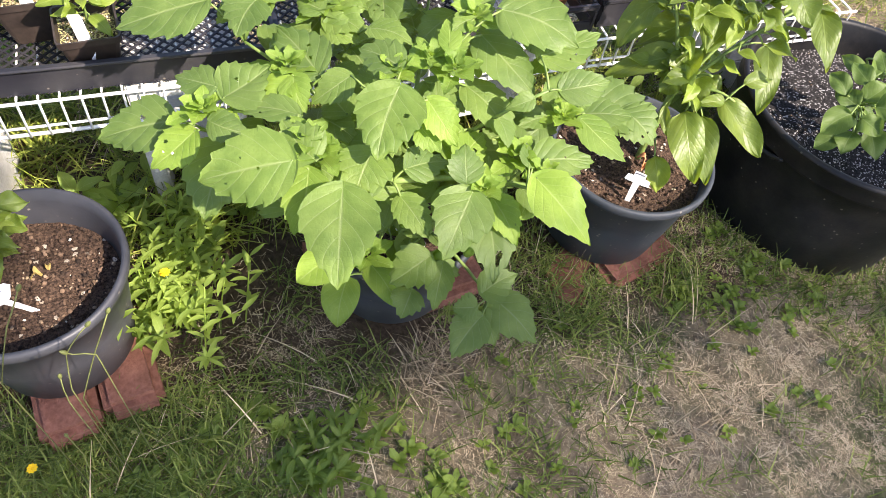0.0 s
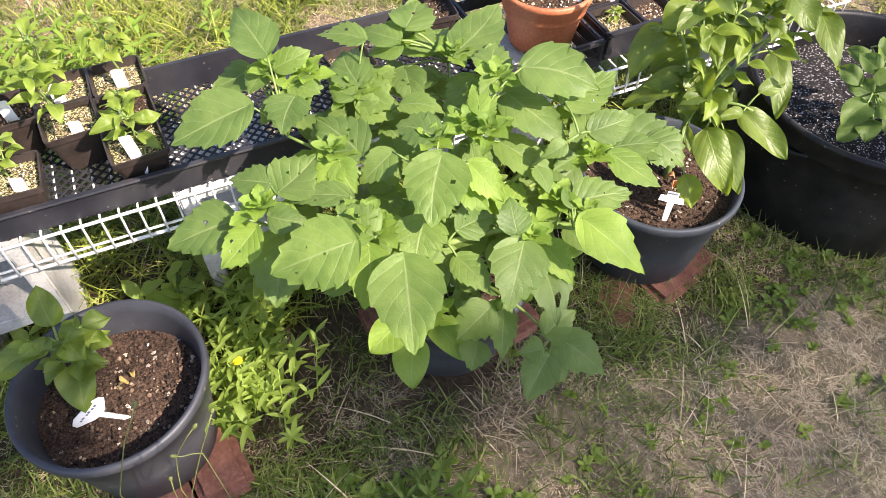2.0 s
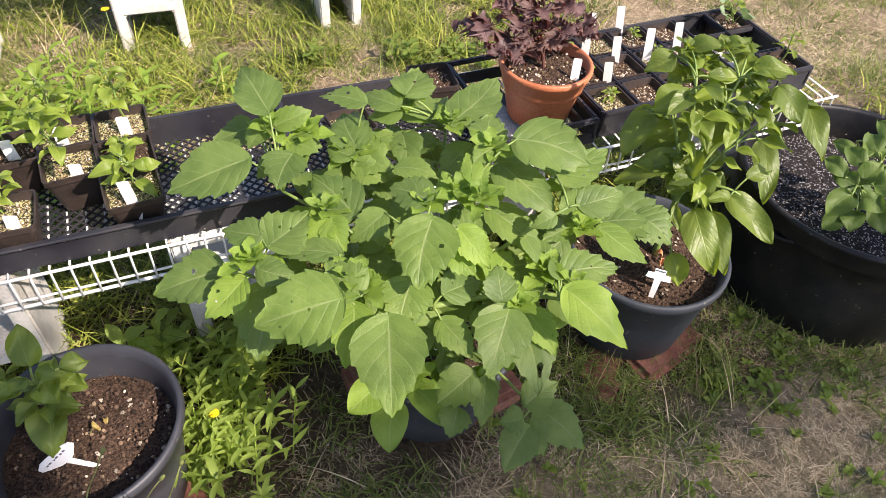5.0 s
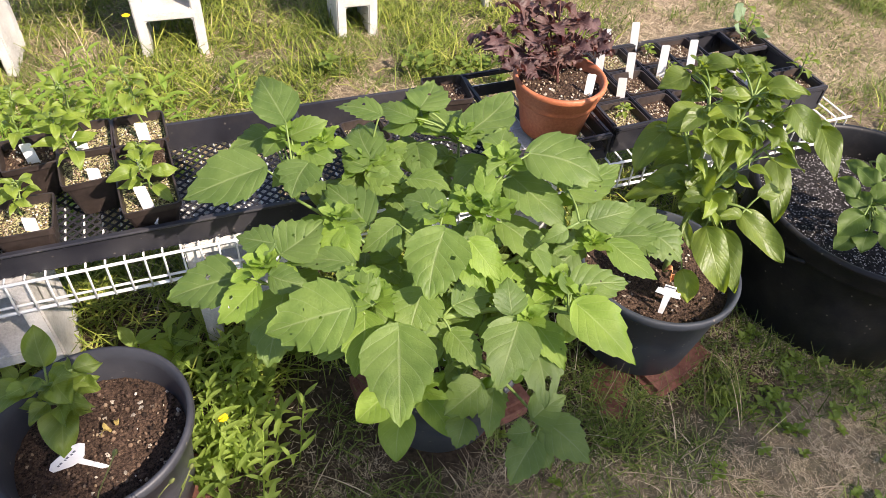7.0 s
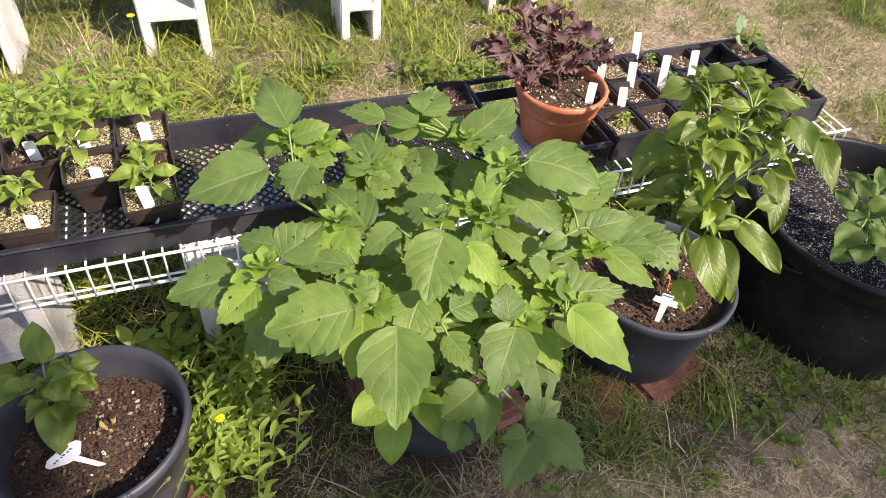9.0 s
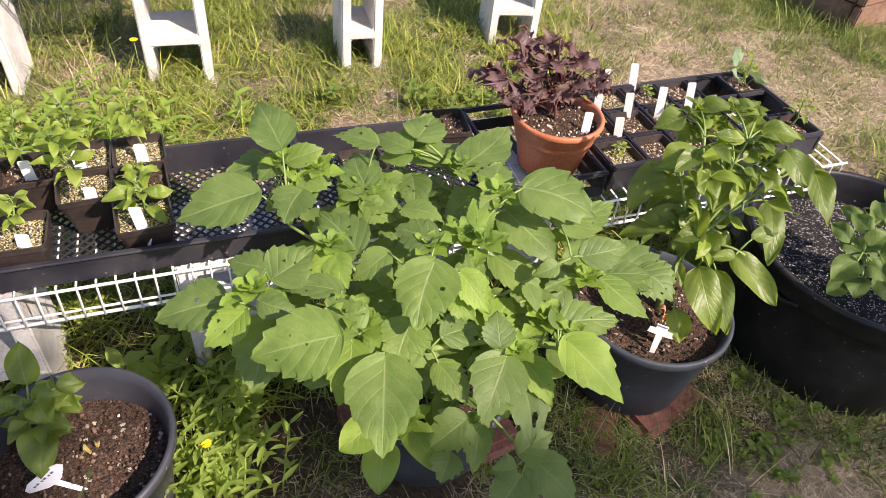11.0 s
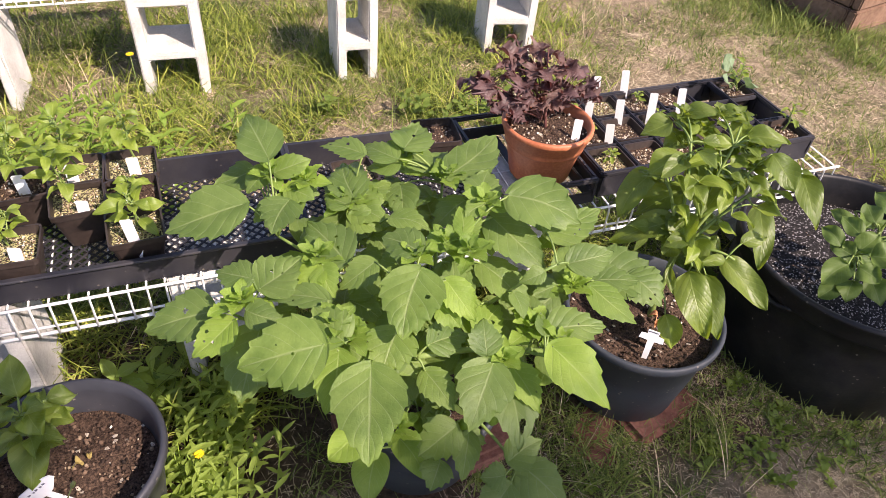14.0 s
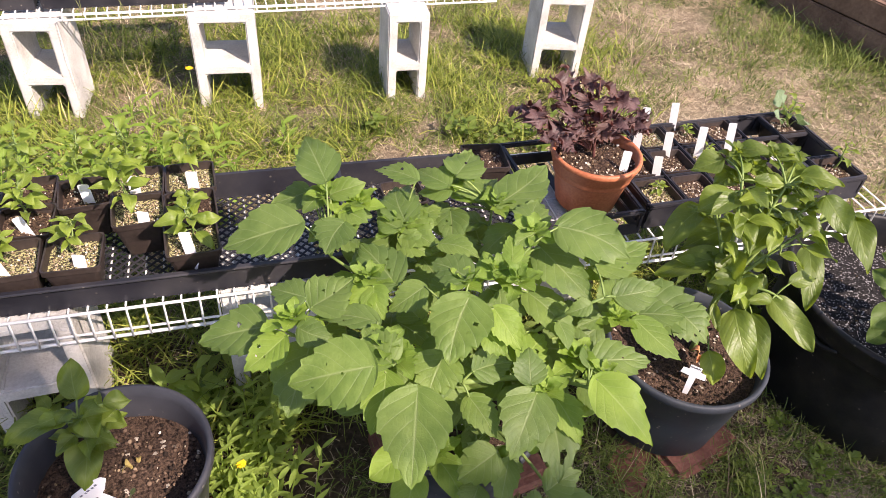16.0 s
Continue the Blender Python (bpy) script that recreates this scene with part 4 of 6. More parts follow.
leaf(physalis, SHOOT, (0.048, 0.762, 0.488), (-0.017, 0.736, 0.463), 0.049, (-0.229, -0.308, 0.924))
leaf(physalis, PHYSALIS, (0.070, 0.761, 0.504), (0.114, 0.730, 0.506), 0.042, (-0.259, -0.307, 0.916))
leaf(physalis, PHYSALIS, (0.083, 0.751, 0.469), (0.034, 0.670, 0.429), 0.091, (-0.244, -0.313, 0.918))
leaf(physalis, PHYSALIS, (0.155, 0.637, 0.541), (0.045, 0.653, 0.517), 0.092, (-0.243, -0.353, 0.903))
leaf(physalis, SHOOT, (0.178, 0.650, 0.503), (0.142, 0.583, 0.466), 0.062, (-0.247, -0.367, 0.897))
leaf(physalis, PHYSALIS, (0.193, 0.667, 0.488), (0.216, 0.627, 0.479), 0.032, (-0.263, -0.368, 0.892))
leaf(physalis, PHYSALIS, (0.309, 0.693, 0.586), (0.261, 0.621, 0.541), 0.079, (-0.229, -0.395, 0.890), holes=((0.36, 0.5, 0.003), (0.5, 0.42, 0.0025)))
leaf(physalis, PHYSALIS, (0.266, 0.657, 0.513), (0.230, 0.611, 0.482), 0.066, (-0.246, -0.393, 0.886))
leaf(physalis, SHOOT, (0.347, 0.683, 0.564), (0.371, 0.623, 0.540), 0.044, (-0.130, -0.415, 0.901))
leaf(physalis, SHOOT, (0.335, 0.664, 0.534), (0.351, 0.629, 0.521), 0.038, (-0.152, -0.422, 0.894))
leaf(physalis, PHYSALIS, (0.533, 0.696, 0.391), (0.438, 0.718, 0.400), 0.082, (0.022, -0.319, 0.948))
leaf(physalis, PHYSALIS, (0.382, 0.592, 0.491), (0.393, 0.638, 0.514), 0.043, (-0.106, -0.426, 0.898))
leaf(physalis, PHYSALIS, (0.437, 0.752, 0.510), (0.486, 0.655, 0.475), 0.061, (0.001, -0.335, 0.942))
leaf(physalis, PHYSALIS, (0.502, 0.640, 0.446), (0.502, 0.702, 0.469), 0.043, (-0.012, -0.350, 0.937))
leaf(physalis, PHYSALIS, (0.502, 0.621, 0.472), (0.591, 0.603, 0.470), 0.066, (-0.051, -0.361, 0.931))
leaf(physalis, SHOOT, (0.472, 0.566, 0.506), (0.522, 0.470, 0.472), 0.063, (-0.106, -0.387, 0.916))
leaf(physalis, PHYSALIS, (0.388, 0.581, 0.482), (0.328, 0.513, 0.440), 0.074, (-0.148, -0.422, 0.895))
leaf(physalis, PHYSALIS, (0.415, 0.587, 0.434), (0.401, 0.490, 0.388), 0.073, (-0.114, -0.411, 0.904), holes=((0.66, 0.25, 0.0075), (0.73, 0.22, 0.0065)))
leaf(physalis, SHOOT, (0.427, 0.588, 0.449), (0.444, 0.521, 0.421), 0.045, (-0.097, -0.408, 0.908))
leaf(physalis, PHYSALIS, (0.592, 0.721, 0.447), (0.635, 0.796, 0.469), 0.053, (-0.023, -0.278, 0.960))
leaf(physalis, PHYSALIS, (0.655, 0.739, 0.440), (0.770, 0.684, 0.430), 0.104, (-0.055, -0.288, 0.956))
leaf(physalis, PHYSALIS, (0.709, 0.709, 0.448), (0.743, 0.646, 0.431), 0.070, (-0.066, -0.296, 0.953))
leaf(physalis, SHOOT, (0.621, 0.696, 0.459), (0.669, 0.620, 0.437), 0.051, (-0.049, -0.316, 0.947))
leaf(physalis, PHYSALIS, (0.211, 0.602, 0.515), (0.176, 0.497, 0.461), 0.092, (-0.221, -0.387, 0.895))
leaf(physalis, SHOOT, (0.223, 0.604, 0.294), (0.193, 0.546, 0.262), 0.057, (-0.226, -0.374, 0.900))
leaf(physalis, SHOOT, (0.199, 0.600, 0.368), (0.146, 0.583, 0.347), 0.054, (-0.239, -0.363, 0.901))
leaf(physalis, SHOOT, (0.260, 0.626, 0.290), (0.286, 0.555, 0.264), 0.045, (-0.208, -0.407, 0.890))
leaf(physalis, PHYSALIS, (0.342, 0.578, 0.344), (0.277, 0.560, 0.322), 0.061, (-0.175, -0.419, 0.891))
leaf(physalis, PHYSALIS, (0.361, 0.567, 0.333), (0.331, 0.511, 0.303), 0.039, (-0.144, -0.414, 0.899))
leaf(physalis, PHYSALIS, (0.314, 0.562, 0.281), (0.288, 0.530, 0.262), 0.048, (-0.173, -0.407, 0.897))
leaf(physalis, PHYSALIS, (0.436, 0.515, 0.280), (0.483, 0.438, 0.254), 0.062, (-0.100, -0.370, 0.924))
leaf(physalis, PHYSALIS, (0.403, 0.488, 0.285), (0.345, 0.447, 0.257), 0.055, (-0.135, -0.381, 0.915))
leaf(physalis, PHYSALIS, (0.407, 0.511, 0.315), (0.467, 0.523, 0.327), 0.049, (-0.099, -0.393, 0.914))
leaf(physalis, PHYSALIS, (0.395, 0.497, 0.303), (0.360, 0.506, 0.302), 0.038, (-0.129, -0.398, 0.908))
leaf(physalis, PHYSALIS, (0.412, 0.504, 0.271), (0.419, 0.452, 0.250), 0.047, (-0.113, -0.382, 0.917))
leaf(physalis, PHYSALIS, (0.292, 0.700, 0.462), (0.259, 0.756, 0.469), 0.053, (-0.298, -0.293, 0.909))
leaf(physalis, PHYSALIS, (0.373, 0.701, 0.412), (0.420, 0.669, 0.398), 0.059, (-0.012, -0.403, 0.915))
leaf(physalis, PHYSALIS, (0.259, 0.758, 0.481), (0.242, 0.810, 0.487), 0.053, (-0.291, -0.217, 0.932))
leaf(physalis, PHYSALIS, (0.375, 0.764, 0.518), (0.397, 0.707, 0.502), 0.067, (-0.025, -0.277, 0.961))
leaf(physalis, PHYSALIS, (0.507, 0.750, 0.390), (0.499, 0.688, 0.370), 0.069, (0.023, -0.302, 0.953))
leaf(physalis, PHYSALIS, (0.148, 0.656, 0.418), (0.131, 0.708, 0.432), 0.058, (-0.270, -0.326, 0.906))
leaf(physalis, PHYSALIS, (0.287, 0.635, 0.357), (0.266, 0.679, 0.371), 0.054, (-0.253, -0.402, 0.880))
leaf(physalis, PHYSALIS, (0.176, 0.892, 0.498), (0.226, 0.923, 0.517), 0.062, (-0.239, -0.198, 0.951))
leaf(physalis, PHYSALIS, (0.304, 0.872, 0.473), (0.320, 0.942, 0.486), 0.067, (-0.183, -0.137, 0.974))
leaf(physalis, PHYSALIS, (0.411, 0.906, 0.487), (0.418, 0.972, 0.497), 0.060, (-0.103, -0.150, 0.983))
leaf(physalis, PHYSALIS, (0.583, 0.760, 0.380), (0.636, 0.791, 0.389), 0.061, (-0.010, -0.259, 0.966))
leaf(physalis, PHYSALIS, (0.350, 0.619, 0.343), (0.337, 0.659, 0.361), 0.046, (-0.144, -0.449, 0.882))
leaf(physalis, PHYSALIS, (0.104, 0.778, 0.472), (0.124, 0.731, 0.463), 0.050, (-0.269, -0.293, 0.917))
leaf(physalis, PHYSALIS, (0.226, 0.769, 0.469), (0.263, 0.720, 0.466), 0.044, (-0.305, -0.270, 0.913))
leaf(physalis, PHYSALIS, (0.378, 0.688, 0.503), (0.388, 0.752, 0.525), 0.053, (-0.036, -0.318, 0.947))
leaf(physalis, PHYSALIS, (0.309, 0.765, 0.517), (0.301, 0.814, 0.524), 0.044, (-0.233, -0.172, 0.957))
leaf(physalis, PHYSALIS, (0.483, 0.824, 0.541), (0.529, 0.833, 0.545), 0.050, (-0.028, -0.227, 0.973))
leaf(physalis, PHYSALIS, (0.136, 1.008, 0.56), (0.064, 1.005, 0.552), 0.041, (-0.2, -0.22, 0.95))
leaf(physalis, PHYSALIS, (0.182, 0.907, 0.58), (0.123, 0.87, 0.572), 0.049, (-0.2, -0.22, 0.95))
leaf(physalis, PHYSALIS, (0.183, 0.944, 0.57), (0.218, 0.929, 0.562), 0.038, (-0.2, -0.22, 0.95))
leaf(physalis, PHYSALIS, (0.179, 0.989, 0.58), (0.224, 1.018, 0.572), 0.036, (-0.2, -0.22, 0.95))
leaf(physalis, PHYSALIS, (0.256, 0.898, 0.56), (0.303, 1.022, 0.552), 0.064, (-0.2, -0.22, 0.95))
leaf(physalis, PHYSALIS, (0.258, 0.905, 0.55), (0.322, 0.923, 0.542), 0.051, (-0.2, -0.22, 0.95))
leaf(physalis, PHYSALIS, (0.258, 0.886, 0.54), (0.3, 0.849, 0.532), 0.048, (-0.2, -0.22, 0.95))
leaf(physalis, PHYSALIS, (0.223, 0.812, 0.54), (0.183, 0.885, 0.532), 0.064, (-0.2, -0.22, 0.95))
leaf(physalis, PHYSALIS, (0.261, 0.836, 0.5), (0.288, 0.801, 0.492), 0.041, (-0.2, -0.22, 0.95))
leaf(physalis, PHYSALIS, (0.367, 0.956, 0.53), (0.343, 0.87, 0.522), 0.052, (-0.2, -0.22, 0.95))
leaf(physalis, PHYSALIS, (0.341, 0.867, 0.52), (0.401, 0.892, 0.512), 0.043, (-0.2, -0.22, 0.95))
leaf(physalis, PHYSALIS, (0.295, 0.873, 0.5), (0.311, 0.825, 0.492), 0.041, (-0.2, -0.22, 0.95))
leaf(physalis, PHYSALIS, (0.41, 0.959, 0.54), (0.478, 1.025, 0.532), 0.049, (-0.2, -0.22, 0.95))
shoot(physalis, (0.149, 0.951, 0.592))
shoot(physalis, (0.262, 0.914, 0.543))
shoot(physalis, (0.385, 0.986, 0.568))
shoot(physalis, (0.438, 0.916, 0.557))
shoot(physalis, (0.452, 0.799, 0.586))
shoot(physalis, (0.066, 0.783, 0.496))
shoot(physalis, (0.189, 0.808, 0.531))
shoot(physalis, (0.199, 0.667, 0.501))
shoot(physalis, (0.322, 0.750, 0.550))
shoot(physalis, (0.399, 0.722, 0.565))
shoot(physalis, (0.572, 0.770, 0.521))
shoot(physalis, (0.594, 0.707, 0.447))
shoot(physalis, (0.512, 0.603, 0.452))
shoot(physalis, (0.407, 0.587, 0.465))
shoot(physalis, (0.195, 0.926, 0.588))
shoot(physalis, (0.188, 0.682, 0.514))
shoot(physalis, (0.375, 0.750, 0.561))
shoot(physalis, (0.483, 0.641, 0.457))
shoot(physalis, (0.251, 0.595, 0.346))
for c in ((0.305, 0.60, 0.42), (0.40, 0.565, 0.36), (0.36, 0.585, 0.33), (0.44, 0.60, 0.44)):
    me = lathe([(0.0005, 0.015), (0.005, 0.012), (0.009, 0.004), (0.0098, -0.004), (0.007, -0.013), (0.001, -0.021)], 10, 0.08)
    part("husk", me, SHOOT, physalis, "papery green fruit husk", at=pose(*c, 12, 8, 30))

pepper = plant_at("pepper_plant", "tall glossy green pepper plant with drooping leaves", GREEN_AT)
branch(pepper, (0.875, 0.78, 0.21), (0.885, 0.79, 0.42), 0.007, 0.006, 0.0, "main_stem")
for tip in ((0.86, 0.83, 0.62), (0.83, 0.84, 0.56), (0.98, 0.78, 0.58), (0.93, 0.80, 0.62), (1.05, 0.77, 0.56), (0.90, 0.74, 0.46), (0.86, 0.72, 0.42), (0.95, 0.71, 0.42), (0.83, 0.84, 0.44)):
    branch(pepper, (0.884, 0.788, 0.38), tip, 0.0042, 0.0022, 0.02)
filler(pepper, 46, (0.89, 0.79, 0.40), 0.056, 0.50, 0.66, 17, "pepper", 0.50)
filler(pepper, 14, (0.89, 0.79, 0.40), 0.055, 0.38, 0.50, 18, "pepper", 0.52)
leaf(pepper, PEPPER, (1.001, 0.820, 0.541), (0.892, 0.772, 0.489), 0.058, (-0.320, -0.266, 0.909), "pepper")
leaf(pepper, PEPPER, (0.928, 0.870, 0.560), (0.867, 0.751, 0.509), 0.043, (-0.460, -0.141, 0.877), "pepper")
leaf(pepper, PEPPER, (0.864, 0.896, 0.507), (0.782, 0.861, 0.438), 0.056, (-0.592, -0.176, 0.787), "pepper")
leaf(pepper, PEPPER, (0.845, 0.823, 0.599), (0.792, 0.833, 0.559), 0.054, (-0.616, -0.201, 0.762), "pepper")
leaf(pepper, PEPPER, (0.911, 0.850, 0.493), (0.821, 0.865, 0.434), 0.055, (-0.556, -0.143, 0.819), "pepper")
leaf(pepper, PEPPER, (0.873, 0.806, 0.456), (0.773, 0.854, 0.384), 0.051, (-0.633, -0.181, 0.753), "pepper")
leaf(pepper, PEPPER, (0.870, 0.730, 0.393), (0.872, 0.629, 0.309), 0.060, (-0.493, -0.564, 0.663), "pepper")
leaf(pepper, PEPPER, (0.905, 0.719, 0.385), (0.897, 0.626, 0.302), 0.049, (-0.424, -0.578, 0.697), "pepper")
leaf(pepper, PEPPER, (0.955, 0.738, 0.397), (1.000, 0.633, 0.345), 0.052, (-0.306, -0.527, 0.793), "pepper")
leaf(pepper, PEPPER, (1.066, 0.802, 0.453), (1.014, 0.698, 0.387), 0.049, (-0.280, -0.412, 0.867), "pepper")
leaf(pepper, PEPPER, (1.058, 0.745, 0.575), (1.041, 0.655, 0.519), 0.043, (-0.310, -0.465, 0.829), "pepper")
leaf(pepper, PEPPER, (0.997, 0.772, 0.610), (1.006, 0.704, 0.578), 0.052, (-0.292, -0.434, 0.852), "pepper")
leaf(pepper, PEPPER, (0.999, 0.794, 0.541), (1.016, 0.736, 0.521), 0.030, (-0.284, -0.390, 0.876), "pepper")
leaf(pepper, PEPPER, (0.967, 0.814, 0.627), (1.024, 0.767, 0.629), 0.035, (-0.319, -0.342, 0.884), "pepper")
leaf(pepper, PEPPER, (0.941, 0.873, 0.643), (0.973, 0.830, 0.647), 0.031, (-0.407, -0.234, 0.883), "pepper")
leaf(pepper, PEPPER, (0.864, 0.894, 0.622), (0.815, 0.911, 0.591), 0.044, (-0.568, -0.194, 0.800), "pepper")
leaf(pepper, PEPPER, (0.983, 0.850, 0.636), (0.951, 0.804, 0.610), 0.038, (-0.366, -0.260, 0.894), "pepper")
leaf(pepper, PEPPER, (0.896, 0.920, 0.610), (0.919, 0.835, 0.605), 0.044, (-0.485, -0.180, 0.856), "pepper")
leaf(pepper, PEPPER, (0.892, 0.900, 0.631), (0.936, 0.854, 0.646), 0.032, (-0.478, -0.192, 0.857), "pepper")
leaf(pepper, PEPPER, (0.886, 0.808, 0.472), (0.857, 0.738, 0.428), 0.051, (-0.659, -0.174, 0.731), "pepper")
leaf(pepper, PEPPER, (0.914, 0.793, 0.426), (0.894, 0.730, 0.385), 0.045, (-0.420, -0.397, 0.816), "pepper")
leaf(pepper, SEEDLING, (0.838, 0.712, 0.300), (0.842, 0.668, 0.246), 0.042, (-0.571, -0.488, 0.660), "pepper")
leaf(pepper, PEPPER, (0.859, 0.770, 0.439), (0.832, 0.768, 0.410), 0.042, (-0.700, -0.264, 0.664), "pepper")
leaf(pepper, PEPPER, (0.875, 0.807, 0.467), (0.849, 0.794, 0.445), 0.032, (-0.617, -0.139, 0.774), "pepper")
leaf(pepper, PEPPER, (0.840, 0.752, 0.392), (0.836, 0.710, 0.358), 0.018, (-0.647, -0.442, 0.621), "pepper")
leaf(pepper, PEPPER, (0.935, 0.777, 0.418), (0.946, 0.745, 0.407), 0.034, (-0.293, -0.404, 0.867), "pepper")
leaf(pepper, PEPPER, (0.958, 0.856, 0.550), (0.945, 0.798, 0.530), 0.039, (-0.368, -0.225, 0.902), "pepper")
leaf(pepper, PEPPER, (0.988, 0.847, 0.584), (0.942, 0.827, 0.560), 0.040, (-0.371, -0.238, 0.898), "pepper")
leaf(pepper, PEPPER, (0.893, 0.880, 0.597), (0.852, 0.880, 0.571), 0.045, (-0.535, -0.169, 0.828), "pepper")
leaf(pepper, PEPPER, (0.963, 0.880, 0.582), (0.971, 0.820, 0.570), 0.037, (-0.384, -0.232, 0.894), "pepper")
leaf(pepper, PEPPER, (0.906, 0.864, 0.533), (0.929, 0.814, 0.535), 0.044, (-0.440, -0.166, 0.883), "pepper")
leaf(pepper, PEPPER, (0.911, 0.870, 0.463), (0.861, 0.859, 0.430), 0.051, (-0.520, -0.144, 0.842), "pepper")
leaf(pepper, PEPPER, (0.937, 0.815, 0.427), (0.984, 0.793, 0.437), 0.048, (-0.328, -0.276, 0.904), "pepper")
leaf(pepper, PEPPER, (1.013, 0.796, 0.575), (0.978, 0.793, 0.562), 0.031, (-0.308, -0.331, 0.892), "pepper")
shoot(pepper, (0.887, 0.893, 0.623), PEPPER, 0.032)
shoot(pepper, (0.910, 0.863, 0.609), PEPPER, 0.032)
shoot(pepper, (0.978, 0.809, 0.589), PEPPER, 0.032)
shoot(pepper, (0.988, 0.788, 0.562), PEPPER, 0.032)
shoot(pepper, (0.966, 0.850, 0.633), PEPPER, 0.032)
shoot(pepper, (0.871, 0.802, 0.450), PEPPER, 0.032)
shoot(pepper, (0.854, 0.788, 0.431), PEPPER, 0.032)
shoot(pepper, (0.876, 0.856, 0.592), PEPPER, 0.032)
shoot(pepper, (0.943, 0.865, 0.630), PEPPER, 0.032)
shoot(pepper, (0.995, 0.793, 0.605), PEPPER, 0.032)

young_pepper = plant_at("young_pepper_plant", "small pepper plant with glossy leaves in dark soil", LEFT_AT)
branch(young_pepper, (-0.275, 0.79, 0.215), (-0.27, 0.785, 0.355), 0.0045, 0.003, 0.0, "main_stem")
leaf(young_pepper, PEPPER, (-0.267, 0.8, 0.382), (-0.27, 0.85, 0.415), 0.048, (0.05, -0.35, 0.93), "young")
leaf(young_pepper, PEPPER, (-0.294, 0.785, 0.364), (-0.363, 0.765, 0.35), 0.050, (0.05, -0.35, 0.93), "young")
leaf(young_pepper, PEPPER, (-0.232, 0.79, 0.372), (-0.197, 0.8, 0.357), 0.032, (0.05, -0.35, 0.93), "young")
leaf(young_pepper, PEPPER, (-0.259, 0.78, 0.363), (-0.223, 0.76, 0.396), 0.045, (0.05, -0.35, 0.93), "young")
leaf(young_pepper, PEPPER, (-0.255, 0.77, 0.376), (-0.24, 0.74, 0.363), 0.044, (0.05, -0.35, 0.93), "young")
leaf(young_pepper, PEPPER, (-0.266, 0.765, 0.318), (-0.27, 0.7, 0.298), 0.060, (0.05, -0.35, 0.93), "young")
leaf(young_pepper, PEPPER, (-0.278, 0.77, 0.334), (-0.303, 0.745, 0.329), 0.028, (0.05, -0.35, 0.93), "young")
leaf(young_pepper, PEPPER, (-0.236, 0.79, 0.332), (-0.208, 0.775, 0.331), 0.034, (0.05, -0.35, 0.93), "young")
leaf(young_pepper, PEPPER, (-0.252, 0.77, 0.318), (-0.226, 0.745, 0.322), 0.036, (0.05, -0.35, 0.93), "young")
leaf(young_pepper, PEPPER, (-0.279, 0.79, 0.373), (-0.294, 0.77, 0.368), 0.028, (0.05, -0.35, 0.93), "young")
leaf(young_pepper, PEPPER, (-0.278, 0.78, 0.353), (-0.263, 0.755, 0.354), 0.030, (0.05, -0.35, 0.93), "young")
filler(young_pepper, 18, (-0.268, 0.785, 0.28), 0.044, 0.28, 0.36, 31, "young", 0.6)

tub_plant = plant_at("tub_plant", "leafy dark green plant growing in the black tub", TUB_AT)
branch(tub_plant, (1.36, 0.70, 0.22), (1.33, 0.71, 0.40), 0.005, 0.0035, 0.0, "main_stem")
for tip in ((1.24, 0.68, 0.38), (1.30, 0.76, 0.42), (1.38, 0.74, 0.43), (1.32, 0.62, 0.36)):
    branch(tub_plant, (1.345, 0.705, 0.28), tip, 0.003, 0.002, 0.02)
filler(tub_plant, 30, (1.33, 0.71, 0.30), 0.042, 0.26, 0.46, 37, "tub", 0.6)
leaf(tub_plant, TUBLEAF, (1.163, 0.638, 0.418), (1.113, 0.633, 0.382), 0.049, (-0.546, -0.230, 0.805), "pepper")
leaf(tub_plant, TUBLEAF, (1.217, 0.664, 0.400), (1.201, 0.713, 0.400), 0.040, (-0.547, -0.176, 0.818), "pepper")
leaf(tub_plant, TUBLEAF, (1.231, 0.670, 0.406), (1.275, 0.677, 0.434), 0.042, (-0.521, -0.193, 0.832), "pepper")
leaf(tub_plant, TUBLEAF, (1.199, 0.636, 0.402), (1.214, 0.593, 0.398), 0.042, (-0.528, -0.264, 0.807), "pepper")
leaf(tub_plant, TUBLEAF, (1.205, 0.690, 0.406), (1.201, 0.745, 0.414), 0.035, (-0.546, -0.143, 0.826), "pepper")
leaf(tub_plant, TUBLEAF, (1.245, 0.691, 0.427), (1.243, 0.747, 0.433), 0.034, (-0.525, -0.121, 0.843), "pepper")
leaf(tub_plant, TUBLEAF, (1.230, 0.646, 0.415), (1.263, 0.614, 0.425), 0.047, (-0.510, -0.265, 0.819), "pepper")
leaf(tub_plant, TUBLEAF, (1.195, 0.628, 0.373), (1.167, 0.602, 0.347), 0.042, (-0.537, -0.255, 0.804), "pepper")
leaf(tub_plant, TUBLEAF, (1.237, 0.627, 0.373), (1.227, 0.573, 0.347), 0.041, (-0.512, -0.293, 0.807), "pepper")
leaf(tub_plant, TUBLEAF, (1.292, 0.705, 0.434), (1.309, 0.753, 0.446), 0.038, (-0.447, -0.066, 0.892), "pepper")
leaf(tub_plant, TUBLEAF, (1.169, 0.637, 0.362), (1.133, 0.636, 0.337), 0.038, (-0.547, -0.230, 0.805), "pepper")
leaf(tub_plant, TUBLEAF, (1.290, 0.664, 0.429), (1.339, 0.662, 0.451), 0.049, (-0.404, -0.226, 0.886), "pepper")
leaf(tub_plant, TUBLEAF, (1.266, 0.608, 0.401), (1.296, 0.561, 0.399), 0.047, (-0.456, -0.333, 0.825), "pepper")
